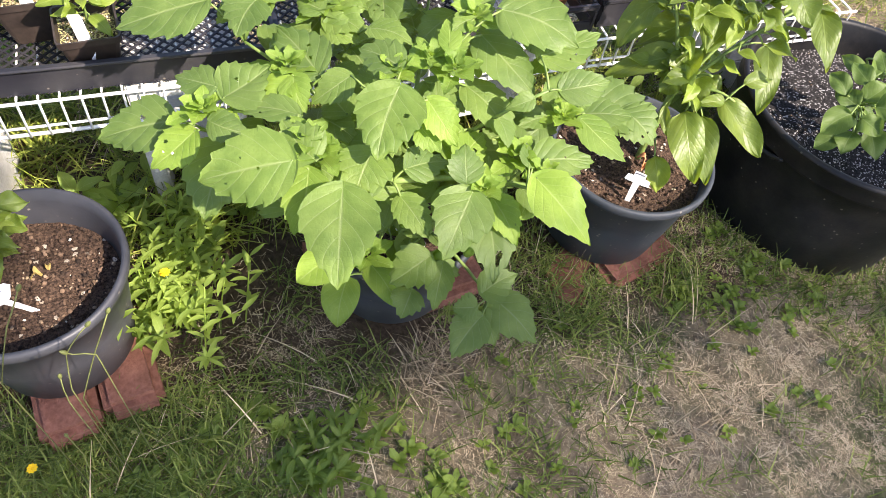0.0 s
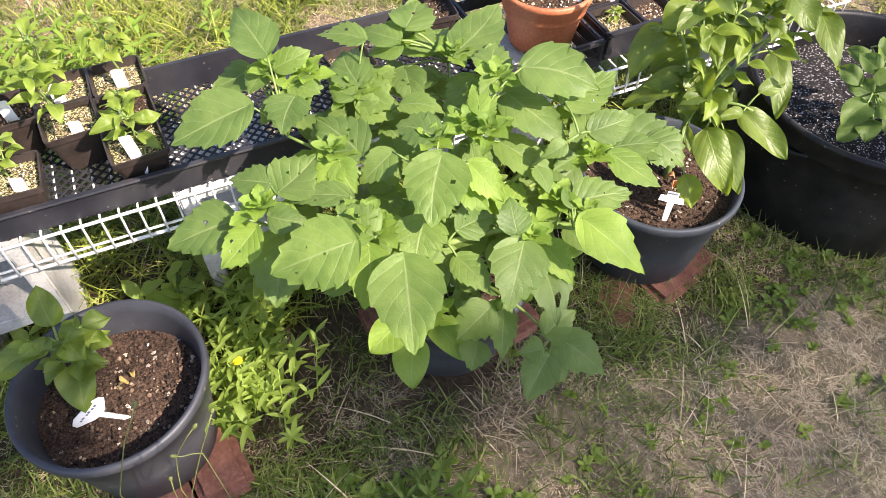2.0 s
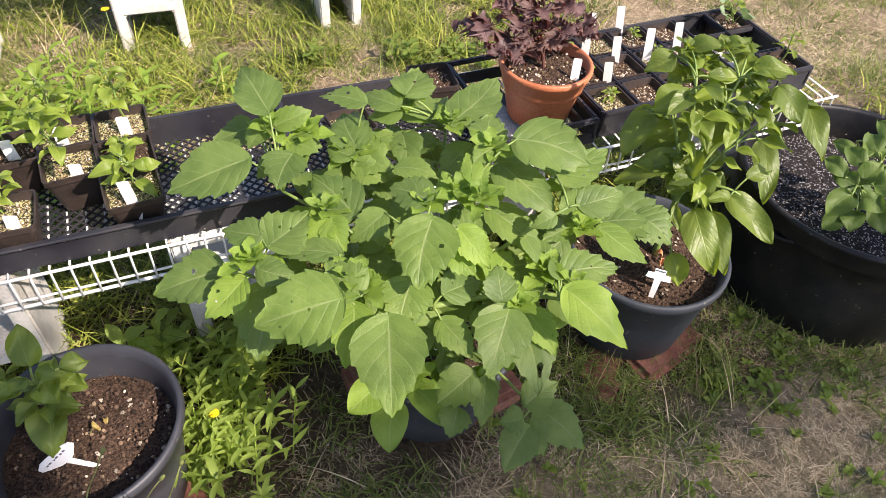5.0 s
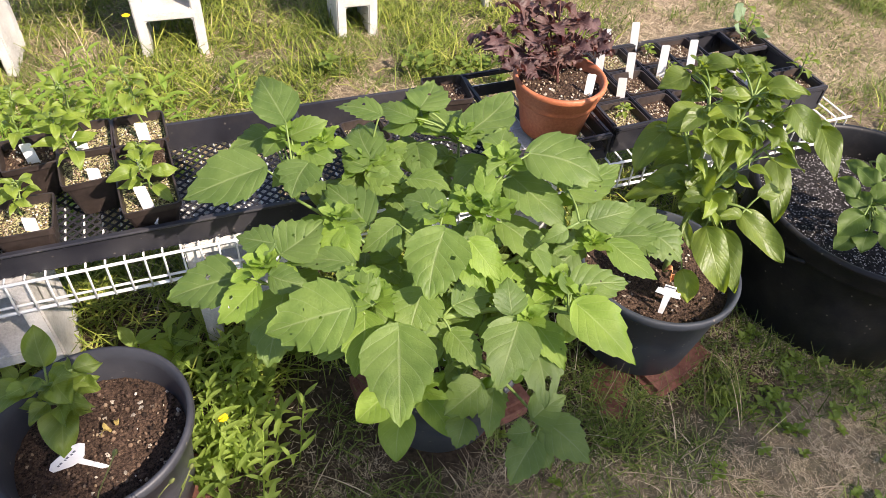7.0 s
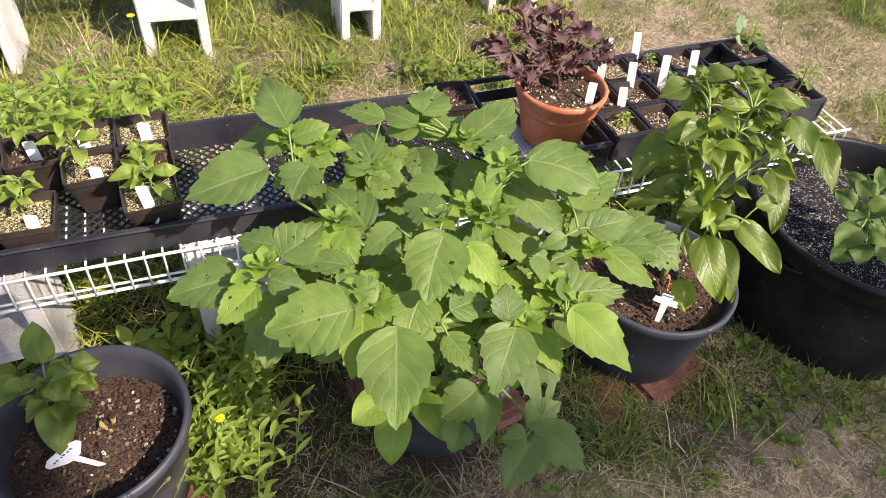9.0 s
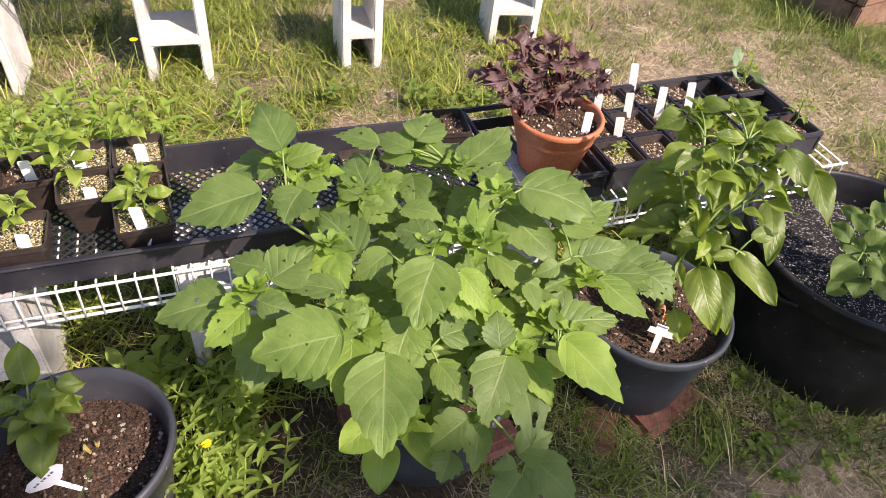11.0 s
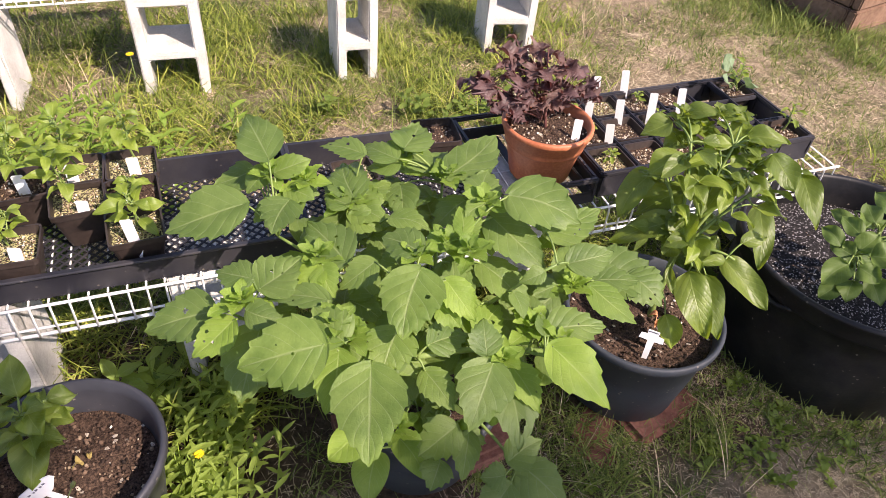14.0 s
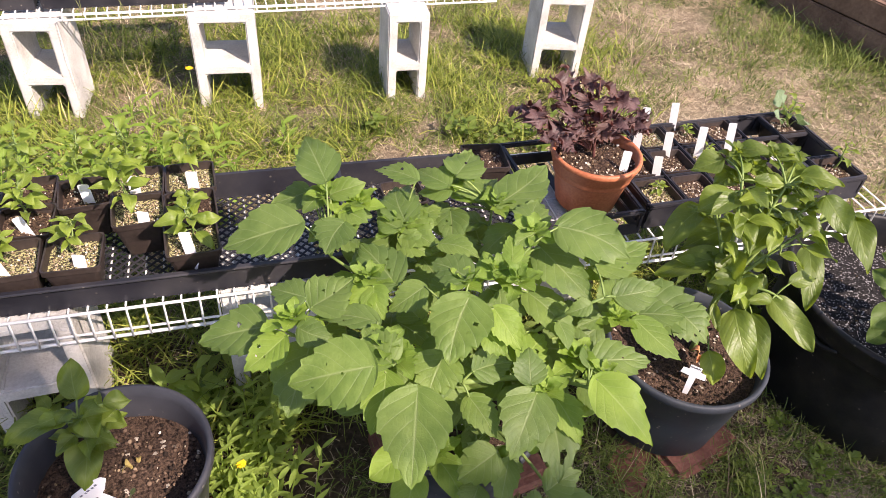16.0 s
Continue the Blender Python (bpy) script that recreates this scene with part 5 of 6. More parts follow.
leaf(tub_plant, TUBLEAF, (1.255, 0.713, 0.419), (1.249, 0.777, 0.421), 0.030, (-0.513, -0.081, 0.854), "pepper")
leaf(tub_plant, TUBLEAF, (1.324, 0.703, 0.445), (1.342, 0.768, 0.456), 0.039, (-0.376, -0.051, 0.925), "pepper")

purple_plant = plant_at("purple_leaved_plant", "sparse brown-purple plant with lobed drooping leaves in a terracotta pot", (0.765, 1.188, 0.45))
branch(purple_plant, (0.765, 1.195, 0.445), (0.755, 1.205, 0.52), 0.004, 0.003, 0.0, "main_stem", DARKSTEM)
prng = random.Random(77)
PURPLE_LEAVES = [leaf_mesh(0.052 + 0.004 * k, 0.040 + 0.003 * k, 3, 0.75, 0.3, 0.3, 0.22, 300 + k, 0.45, 24, 2) for k in range(6)]
for k, (dx, dy, z) in enumerate(((-0.15, 0.03, 0.57), (-0.10, 0.07, 0.61), (-0.03, 0.08, 0.60), (0.02, 0.06, 0.615), (0.05, 0.04, 0.57), (0.11, 0.03, 0.535), (-0.12, -0.01, 0.515), (-0.05, 0.03, 0.56), (0.03, 0.0, 0.54),
                                 (-0.01, 0.05, 0.58), (0.08, 0.07, 0.56), (-0.15, 0.06, 0.55), (-0.07, 0.01, 0.53), (-0.02, 0.0, 0.525), (0.075, 0.0, 0.515), (-0.01, 0.09, 0.55))):
    tip = Vector((0.755 + dx, 1.205 + dy, z))
    branch(purple_plant, (0.757, 1.203, 0.47), tip, 0.0022, 0.0013, 0.012, "branch", DARKSTEM)
    for j in range(6):
        a = k + j * 1.26 + prng.uniform(-0.4, 0.4)
        base = tip.lerp(Vector((0.757, 1.203, 0.49)), 0.10 * j * prng.random()) + Vector((0.008 * math.cos(a), 0.008 * math.sin(a), 0.004))
        d = Vector((math.cos(a), math.sin(a), prng.uniform(-0.9, 0.15)))
        ob = part("leaf", PURPLE_LEAVES[(k + j) % 6], PURPLE, purple_plant)
        ob.matrix_world = lie(base, base + d, (prng.uniform(-0.5, 0.5), prng.uniform(-0.6, 0.3), 0.9)) @ Matrix.Scale(prng.uniform(0.42, 0.86), 4)

purple_plant.location = (0.008, -0.034, 0.0)


# ---- square pots, seedlings and tags ----
def square_shell(top, bottom, h, wall=0.002):
    """A square tapered pot with rounded corners and a folded rim."""
    def ring(half, z, inset=0.008):
        pts = []
        for cx, cy, a0 in ((1, 1, 0), (-1, 1, 90), (-1, -1, 180), (1, -1, 270)):
            for k in range(3):
                a = radians(a0 + 45 * k)
                pts.append((cx * (half - inset) + inset * math.cos(a), cy * (half - inset) + inset * math.sin(a), z))
        return pts
    t, b = top / 2, bottom / 2
    rings = [ring(b, 0), ring(t - 0.003, h - 0.012), ring(t, h - 0.011), ring(t, h), ring(t - wall - 0.001, h), ring(t - wall - 0.003, h - 0.012), ring(b - wall, 0.004)]
    verts = [p for r in rings for p in r]
    faces = [(i * 12 + k, i * 12 + (k + 1) % 12, (i + 1) * 12 + (k + 1) % 12, (i + 1) * 12 + k) for i in range(6) for k in range(12)]
    faces += [tuple(range(12))[::-1], tuple(72 + k for k in range(12))]
    return mesh_from("square_pot", verts, faces)


def square_soil(size, z, seed, relief=0.004):
    n = 14
    verts = []
    for j in range(n + 1):
        for i in range(n + 1):
            x, y = size * (i / n - 0.5), size * (j / n - 0.5)
            f = Vector((x * 60 + seed, y * 60, seed))
            verts.append((x, y, z + relief * (noise.noise(f) + 0.7 * noise.noise(f * 2.3))))
    faces = [(j * (n + 1) + i, j * (n + 1) + i + 1, (j + 1) * (n + 1) + i + 1, (j + 1) * (n + 1) + i) for j in range(n) for i in range(n)]
    return mesh_from("soil", verts, faces, smooth=True)


SHELLS = {0.097: square_shell(0.097, 0.064, 0.086), 0.088: square_shell(0.088, 0.066, 0.058)}


def square_pot(x, y, turn, soil, seed, label, size=0.097, z=None, group="square pots in the trays"):
    h = 0.086 if size > 0.09 else 0.058
    pot = thing("square_pot", label, "plant pot", (x, y, FRONT_Z + 0.006 if z is None else z), turn, group=group)
    part("shell", SHELLS[size], SQUAREPOT, pot)
    bed = part("soil", square_soil(size - 0.012, h - 0.016, seed), soil, pot)
    rng = random.Random(seed)
    count = 170 if soil is PALEMIX or size < 0.09 else 70
    places = [(rng.uniform(-0.42, 0.42) * (size - 0.014), rng.uniform(-0.42, 0.42) * (size - 0.014), h - 0.0145) for _ in range(count)]
    tagged(part("perlite", bits_mesh("perlite", places, [rng.uniform(0.0016, 0.0046) for _ in places], seed), PERLITE, bed), kind="stuff")
    return pot


SMALL_LEAVES = [leaf_mesh(0.05, 0.021 + 0.002 * k, 0, 0, 0.35, 0.2 + 0.06 * k, 0.16, 400 + k, 0.38, 12, 2, (), 1.0) for k in range(5)]


def seedling(x, y, z, height, n, seed, size=1.0, material=None, label="young pepper seedling with pale green leaves in a square pot"):
    """A young plant: one stem, leaves set round it from below the middle to the top."""
    rng = random.Random(seed)
    t = plant_at("seedling", label, (x, y, z), "seedling", "seedlings in the square pots")
    lean = Vector((rng.uniform(-0.2, 0.2), rng.uniform(-0.2, 0.2), 1)) * height
    base = Vector((x, y, z))
    pts = [base + lean * k / 5 + Vector((0.004 * math.sin(k * 1.7 + seed), 0.004 * math.cos(k * 1.3), 0)) for k in range(6)]
    part("stem", tube(pts, [0.0022, 0.0021, 0.0019, 0.0017, 0.0014, 0.001], 6), STEM, t)
    n += 4
    size *= 0.74
    for k in range(n):
        u = 0.35 + 0.65 * (k + 1) / n
        p = base.lerp(base + lean, u)
        a = k * 2.4 + seed
        d = Vector((math.cos(a), math.sin(a), rng.uniform(-0.5, 0.5)))
        s = size * rng.uniform(0.75, 1.2) * (1.0 if k < n - 3 else 0.7)
        q = p + d.normalized() * 0.012 * s
        ob = part("leaf", SMALL_LEAVES[k % 5], material or SEEDLING, t)
        ob.matrix_world = lie(q, q + d, (rng.uniform(-0.4, 0.4), rng.uniform(-0.6, 0.2), 1)) @ Matrix.Scale(s, 4)
        part("stalk", tube([p, q], 0.0011, 5), STEM, t)
    return t


def tag_strip(x, y, z, height, turn, tilt=-8, side=0, width=0.023, label="white plastic plant label stuck upright in soil"):
    bm = bmesh.new()
    w = width / 2
    outline = [(-w * 0.2, -0.02), (w * 0.2, -0.02), (w, 0.0), (w, height - 0.002), (w * 0.8, height), (-w * 0.8, height), (-w, height - 0.002), (-w, 0.0)]
    front = [bm.verts.new((a, -0.0005, b)) for a, b in outline]
    back = [bm.verts.new((a, 0.0005, b)) for a, b in outline]
    bm.faces.new(front)
    bm.faces.new(back[::-1])
    for k in range(len(outline)):
        k2 = (k + 1) % len(outline)
        bm.faces.new((front[k2], front[k], back[k], back[k2]))
    me = bpy.data.meshes.new("plant_label")
    bm.to_mesh(me)
    bm.free()
    me.materials.append(TAG)
    ob = new("plant_label", me)
    ob.matrix_world = pose(x, y, z, tilt, side, turn)
    return tagged(ob, label, "plant label", "white plant labels")


TAN, DARKMIX = PALEMIX, SOIL
pots = ((-0.385, 1.095, 2, TAN, 1), (-0.283, 1.092, -2, TAN, 2), (-0.083, 1.092, 3, TAN, 3), (-0.178, 1.196, 4, TAN, 4), (-0.372, 1.198, -3, DARKMIX, 5),
        (-0.276, 1.268, 5, DARKMIX, 6), (-0.178, 1.286, -1, TAN, 7), (-0.080, 1.284, 1, TAN, 8), (-0.082, 1.188, 2, DARKMIX, 9), (-0.475, 1.10, 0, TAN, 10), (-0.472, 1.21, 2, DARKMIX, 11), (-0.375, 1.287, 0, DARKMIX, 12))
for x, y, turn, soil, seed in pots:
    square_pot(x, y, turn, soil, seed, "dark square plastic pot with pale gritty soil in a tray" if soil is TAN else "dark square plastic pot with brown soil in a tray")
SOIL_Z = FRONT_Z + 0.074
for x, y, h, n, seed, size in ((-0.395, 1.10, 0.07, 9, 1, 1.0), (-0.29, 1.105, 0.075, 9, 2, 0.95), (-0.075, 1.10, 0.085, 10, 3, 1.15), (-0.185, 1.205, 0.15, 16, 4, 1.1), (-0.37, 1.20, 0.10, 12, 5, 1.0), (-0.285, 1.275, 0.14, 14, 6, 1.0),
                               (-0.178, 1.295, 0.15, 16, 7, 1.0), (-0.068, 1.285, 0.14, 16, 8, 1.0), (-0.082, 1.188, 0.06, 6, 9, 0.8), (-0.475, 1.10, 0.12, 12, 10, 1.0), (-0.47, 1.21, 0.14, 14, 11, 1.1), (-0.37, 1.29, 0.15, 14, 12, 1.0)):
    seedling(x, y, SOIL_Z - 0.004, h, n, seed, size)
for x, y, h, turn, side in ((-0.272, 1.062, 0.036, -20, 4), (-0.168, 1.163, 0.036, -22, 2), (-0.085, 1.055, 0.058, -25, -9), (-0.268, 1.25, 0.048, -18, -6), (-0.185, 1.262, 0.048, -20, 0), (-0.075, 1.262, 0.045, -18, 0), (-0.085, 1.17, 0.04, -22, 4), (-0.39, 1.068, 0.045, -20, -22), (-0.365, 1.175, 0.045, -20, -22)):
    tag_strip(x, y, SOIL_Z - 0.006, h, turn, -10, side - 5)

# the carry tray's pots
cell_x, cell_y = 0.60 / 6, 0.31 / 3
for i in range(6):
    for j in range(3):
        if i < 3 or (i == 3 and j != 0) or (i, j) in ((5, 2), (5, 0), (3, 0)):
            x, y = 0.856 + (i + 0.5) * cell_x, 1.030 + (j + 0.5) * cell_y
            square_pot(x, y, 0, SOIL if (i + j) % 3 else PALEMIX, 40 + 3 * i + j, "small dark square pot with perlite soil in a carry tray", 0.088, FRONT_Z + 0.006)
            if (i + 2 * j) % 2 == 0 or i == 5:
                seedling(x + 0.01, y + 0.012, FRONT_Z + 0.046, 0.03 + 0.01 * (j % 2) + (0.05 if i == 5 else 0.0), 5, 60 + 3 * i + j, 0.5 if i < 5 else 0.8, label="tiny green seedling in a small square pot")
for x, y, h, turn, side in ((0.922, 1.122, 0.062, -30, 2), (1.0, 1.206, 0.065, -30, 2), (1.078, 1.188, 0.082, -30, 3), (1.08, 1.312, 0.075, -30, 1), (1.175, 1.20, 0.075, -30, 0), (1.0, 1.32, 0.065, -30, 3), (0.928, 1.232, 0.065, -30, 5)):
    tag_strip(x + 0.016, y + 0.018, FRONT_Z + 0.043, h + 0.008, turn, 0, side - 9, 0.019)
tag_strip(0.812, 1.100, 0.452, 0.050, -30, -10, 0, 0.018, label="white plastic plant label in the terracotta pot")
square_pot(0.345, 1.185, 4, PALEMIX, 90, "dark square plastic pot with gritty soil behind the physalis", 0.088)
square_pot(0.548, 1.245, -6, SOIL, 91, "brown square plastic pot in a mesh tray")


def head_tag(place, label, square=False):
    """A tag with a broad head on a narrow stem, and a line of writing too faint to read."""
    t = thing("plant_tag", label, "plant label", group="white plant labels")
    t.matrix_world = place
    bm = bmesh.new()
    if square:
        outline = [(-0.004, -0.02), (0.004, -0.02), (0.006, 0.034), (0.022, 0.035), (0.020, 0.046), (0.010, 0.047), (0.010, 0.056), (-0.010, 0.056), (-0.010, 0.047), (-0.020, 0.046), (-0.022, 0.035), (-0.006, 0.034)]
    else:
        outline = [(-0.003, -0.02), (0.003, -0.02), (0.0045, 0.036), (0.012, 0.038), (0.03, 0.05), (0.0285, 0.057), (0.018, 0.062), (-0.018, 0.062), (-0.0285, 0.057), (-0.03, 0.05), (-0.012, 0.038), (-0.0045, 0.036)]
    a = [bm.verts.new((p, -0.0007, q)) for p, q in outline]
    b = [bm.verts.new((p, 0.0007, q)) for p, q in outline]
    bm.faces.new(a)
    bm.faces.new(b[::-1])
    for k in range(len(outline)):
        k2 = (k + 1) % len(outline)
        bm.faces.new((a[k2], a[k], b[k], b[k2]))
    part("tag_plate", bm, TAG, t)
    line = bmesh.new()
    for k, (p, w) in enumerate(((-0.017, 0.004), (-0.0115, 0.005), (-0.004, 0.003), (0.001, 0.005), (0.008, 0.004), (0.014, 0.005))):
        box((w * 0.8, 0.0003, 0.0026 if not square else 0.002), (p * (1 if not square else 0.45), -0.001, 0.0525 + 0.0006 * (k % 2)), bm=line)
    tagged(part("writing", line, INK, t, "faint pencil writing"), kind="stuff")
    return t


def tag_pose(foot, head, face):
    """A tag's pose from its foot to the middle of its head, its written side towards face."""
    z = (Vector(head) - Vector(foot)).normalized()
    y = -Vector(face)
    y = (y - y.dot(z) * z).normalized()
    m = Matrix((y.cross(z), y, z)).transposed().to_4x4()
    m.translation = foot
    return m


head_tag(tag_pose((-0.230, 0.702, 0.226), (-0.268, 0.706, 0.272), (-0.30, -0.62, 0.40)) @ Matrix.Scale(1.22, 4), "white leaf-shaped plant tag leaning on dark soil")
head_tag(tag_pose((0.797, 0.683, 0.222), (0.806, 0.692, 0.272), (-0.6, -0.65, 0.4)) @ Matrix.Scale(1.1, 4), "white T-shaped plant tag beside a pepper stem", True)
head_tag(tag_pose((0.315, 0.655, 0.228), (0.345, 0.668, 0.262), (-0.2, -0.7, 0.6)), "white plant tag half hidden under physalis leaves")


def round_leaved_seedling():
    """A gourd-like seedling whose few round leaves lean out over the tray's corner."""
    t = plant_at("seedling", "pale blue-green round-leaved seedling at the carry tray's corner", (1.43, 1.29, FRONT_Z + 0.04), "seedling")
    root = Vector((1.43, 1.29, FRONT_Z + 0.046))
    for k, (tip, size) in enumerate((((1.325, 1.24, 0.455), 0.042), ((1.375, 1.215, 0.455), 0.05), ((1.37, 1.305, 0.47), 0.046), ((1.35, 1.27, 0.48), 0.036))):
        tip = Vector(tip)
        base = tip + (root - tip).normalized() * size * 0.5
        part("stalk", tube(curve_points(root, base, 0.01, 6), 0.0014, 6), STEM, t)
        ob = part("leaf", leaf_mesh(size, size * 0.92, 0, 0, 0.15, 0.1, 0.1, 700 + k, 0.45, 16, 3, (), 0.5), GLAUCOUS, t)
        ob.matrix_world = lie(base, tip, (-0.2, -0.5, 0.8))


round_leaved_seedling()


# ---- grass, straw and weeds ----
def pots_clear(pts, extra=0.0):
    keep = np.ones(len(pts), bool)
    for (x, y, _), r in ((LEFT_AT, 0.118), (PHYS_AT, 0.122), (GREEN_AT, 0.137), (TUB_AT, 0.252)):
        keep &= np.hypot(pts[:, 0] - x, pts[:, 1] - y) > r + extra
    return keep


def field(pts, scale, seed):
    return np.array([noise.noise(Vector((x * scale + seed, y * scale, seed * 0.37))) for x, y in pts[:, :2]])


def spots(n, x0, x1, y0, y1, seed, want, extra=0.0):
    """Places on the ground, thinned by want(x, y, pts), which gives the chance to keep each."""
    rng = np.random.default_rng(seed)
    pts = np.stack([rng.uniform(x0, x1, n), rng.uniform(y0, y1, n), np.zeros(n)], 1)
    keep = (rng.random(n) < want(pts[:, 0], pts[:, 1], pts)) & pots_clear(pts, extra)
    pts = pts[keep]
    pts[:, 2] = [lump(x, y) for x, y in pts[:, :2]]
    return pts


def step(v, a, b):
    return np.clip((v - a) / (b - a), 0, 1)


def lush(x, y, pts):
    """Where the grass stands tall: the strip round the far blocks, and under the near shelf."""
    far = step(y, 1.78, 2.02) * (1 - step(y, 2.75, 3.0)) * (1 - step(x - 0.25 * (y - 2.0), 1.25, 1.6))
    under = step(y, 0.92, 1.02) * (1 - step(y, 1.35, 1.45)) * 0.35
    left = (1 - step(x, -0.35, -0.15)) * step(y, 1.4, 1.5)
    return np.clip(np.maximum.reduce([far, under, 0.6 * left]) * np.clip(0.5 + 1.9 * field(pts, 4.0, 2), 0.05, 1), 0, 1)


def lawn(x, y, pts):
    green = np.clip(0.42 + 1.3 * field(pts, 2.6, 5) + 1.5 * field(pts, 9.0, 9), 0, 1)
    corner = (1 - step(x + 0.6 * (y - 0.3), -0.05, 0.3)) * (1 - step(y, 0.75, 0.95))
    dry = step(y, 1.36, 1.5) * (1 - step(y, 1.75, 1.95)) * 0.88
    right_far = step(x, 1.3, 1.7) * (1 - step(x, 2.1, 2.6)) * step(y, 1.2, 1.6) * 0.6
    bare = np.exp(-(((x - 0.75) / 0.4) ** 2 + ((y - 0.35) / 0.22) ** 2)) * 0.7
    return np.clip(np.maximum(green, corner) * (1 - dry) * (1 - right_far) * (1 - bare), 0, 1)


def bare(x, y):
    """Where little dead grass lies: round the pots and under the shelf."""
    return np.clip(1.3 - np.maximum(np.abs(y - 0.96) / 0.38, np.abs(x - 0.2) / 0.9), 0, 1)


blades("straw", spots(330000, -0.8, 3.1, 0.72, 3.6, 1, lambda x, y, p: np.clip(0.75 + 0.9 * field(p, 2.2, 3), 0.25, 1) * (1 - 0.85 * bare(x, y))), 0.018, 0.75, 0.0017, 1.5, DRY_BLADE, 1, "dry straw coloured dead grass matted on the ground", "dead grass", 1, 0.1, 0.85)
blades("thatch", spots(230000, -0.5, 1.95, 0.08, 0.72, 6, lambda x, y, p: np.clip(0.7 + 1.2 * field(p, 5.0, 3), 0.2, 1) * (1 - 0.92 * bare(x, y))), 0.013, 0.8, 0.0010, 1.5, DRY_BLADE, 6, "fine matted dead grass in the near lawn", "dead grass", 1, 0.1, 0.8)
blades("far_straw", spots(100000, -0.8, 3.1, 1.32, 3.6, 41, lambda x, y, p: np.clip(0.5 + 1.4 * field(p, 5.0, 21) + 0.4 * step(y, 1.3, 1.4) * (1 - step(y, 1.75, 1.95)), 0.0, 1)), 0.034, 0.6, 0.0028, 1.45, DRY_BLADE, 41, "loose clumps of dry straw on the far lawn", "dead grass", 2, 0.3, 0.7)
blades("short_grass", spots(330000, -0.9, 3.4, 0.05, 4.2, 2, lawn), 0.042, 0.6, 0.0031, 1.15, GREEN_BLADE, 2, "short thin green lawn grass growing in patches", "grass", 2, 0.5)
blades("tall_grass", spots(60000, -1.1, 2.2, 0.9, 3.1, 3, lush, 0.03), 0.10, 0.65, 0.0050, 1.05, TALL_BLADE, 3, "tall lush green grass round the concrete blocks", "grass", 3, 1.1)
blades("shelf_grass", spots(5000, -0.6, 1.2, 0.9, 1.38, 15, lambda x, y, p: np.clip(0.55 + field(p, 5.0, 8), 0.1, 1), 0.03), 0.14, 0.5, 0.005, 1.0, TALL_BLADE, 15, "long bent green grass under the wire shelf", "grass", 3, 0.9)
blades("long_dry_grass", spots(9000, -0.5, 2.0, 0.1, 2.9, 4, lambda x, y, p: np.clip(0.3 + 1.2 * field(p, 3.0, 14), 0, 1) * (1 - 0.85 * bare(x, y)), 0.02), 0.10, 0.5, 0.0022, 1.35, DRY_BLADE, 4, "long bent dry grass stalks lying in the lawn", "dead grass", 4, 0.35)


WEED_LEAVES = [leaf_mesh(0.05, 0.010 + 0.002 * k, 3, 0.3, 0.25, 0.15, 0.08, 500 + k, 0.42, 8, 1, (), 1.1) for k in range(4)]
LANCE_LEAVES = [leaf_mesh(0.052, 0.011 + 0.0015 * k, 0, 0, 0.35, 0.16, 0.02, 540 + k, 0.42, 8, 1, (), 1.0) for k in range(4)]
LOBED_LEAVES = [leaf_mesh(0.055, 0.014 + 0.002 * k, 3, 0.55, 0.3, 0.16, 0.04, 560 + k, 0.5, 8, 1, (), 0.9) for k in range(4)]
BROAD_LEAVES = [leaf_mesh(0.07, 0.026 + 0.004 * k, 3, 0.2, 0.25, 0.2, 0.08, 520 + k, 0.55, 8, 1) for k in range(4)]


def join_leaves(name, places, shapes, label, category="weed", material=None, stems=()):
    """Many weed leaves in one mesh of kind stuff, with their stems."""
    verts, faces, uvs = [], [], []
    for k, m in enumerate(places):
        me = shapes[k % len(shapes)]
        o = len(verts)
        verts += [m @ v.co for v in me.vertices]
        uvs += [(i // 3 / 8, 0.5 * (i % 3)) for i in range(len(me.vertices))]
        faces += [tuple(o + i for i in p.vertices) for p in me.polygons]
    for a, b, r in stems:
        me = tube(curve_points(a, b, 0.0, 3), [r, r * 0.9, r * 0.8, r * 0.6], 5)
        o = len(verts)
        verts += [v.co.copy() for v in me.vertices]
        uvs += [(0.5, 0.3)] * len(me.vertices)
        faces += [tuple(o + i for i in p.vertices) for p in me.polygons]
        bpy.data.meshes.remove(me)
    me = mesh_from(name, verts, faces, uvs, True)
    me.materials.append(material or WEED)
    return tagged(new(name, me), label, category, kind="stuff")


def weed_patch(centre, spread, count, height, seed, label, shapes=None, scale=1.0, material=None, low=0.15):
    """Upright weeds: stems with leaves from the height low to the top."""
    rng = random.Random(seed)
    places, stems = [], []
    for _ in range(count):
        x, y = centre[0] + rng.gauss(0, spread[0]), centre[1] + rng.gauss(0, spread[1])
        h = height * rng.uniform(0.5, 1.2)
        a = Vector((x, y, lump(x, y) - 0.003))
        b = a + Vector((rng.gauss(0, 0.3), rng.gauss(0, 0.3), 1)) * h
        stems.append((a, b, 0.0018))
        n = 9
        for k in range(n):
            p = a.lerp(b, low + (1 - low) * k / (n - 1))
            t = k * 2.4 + rng.uniform(-0.4, 0.4)
            d = Vector((math.cos(t), math.sin(t), rng.uniform(-0.1, 0.7)))
            places.append(lie(p, p + d, (0, 0, 1)) @ Matrix.Scale(scale * rng.uniform(0.6, 1.15), 4))
    return join_leaves("weeds", places, shapes or WEED_LEAVES, label, "weed", material, stems)


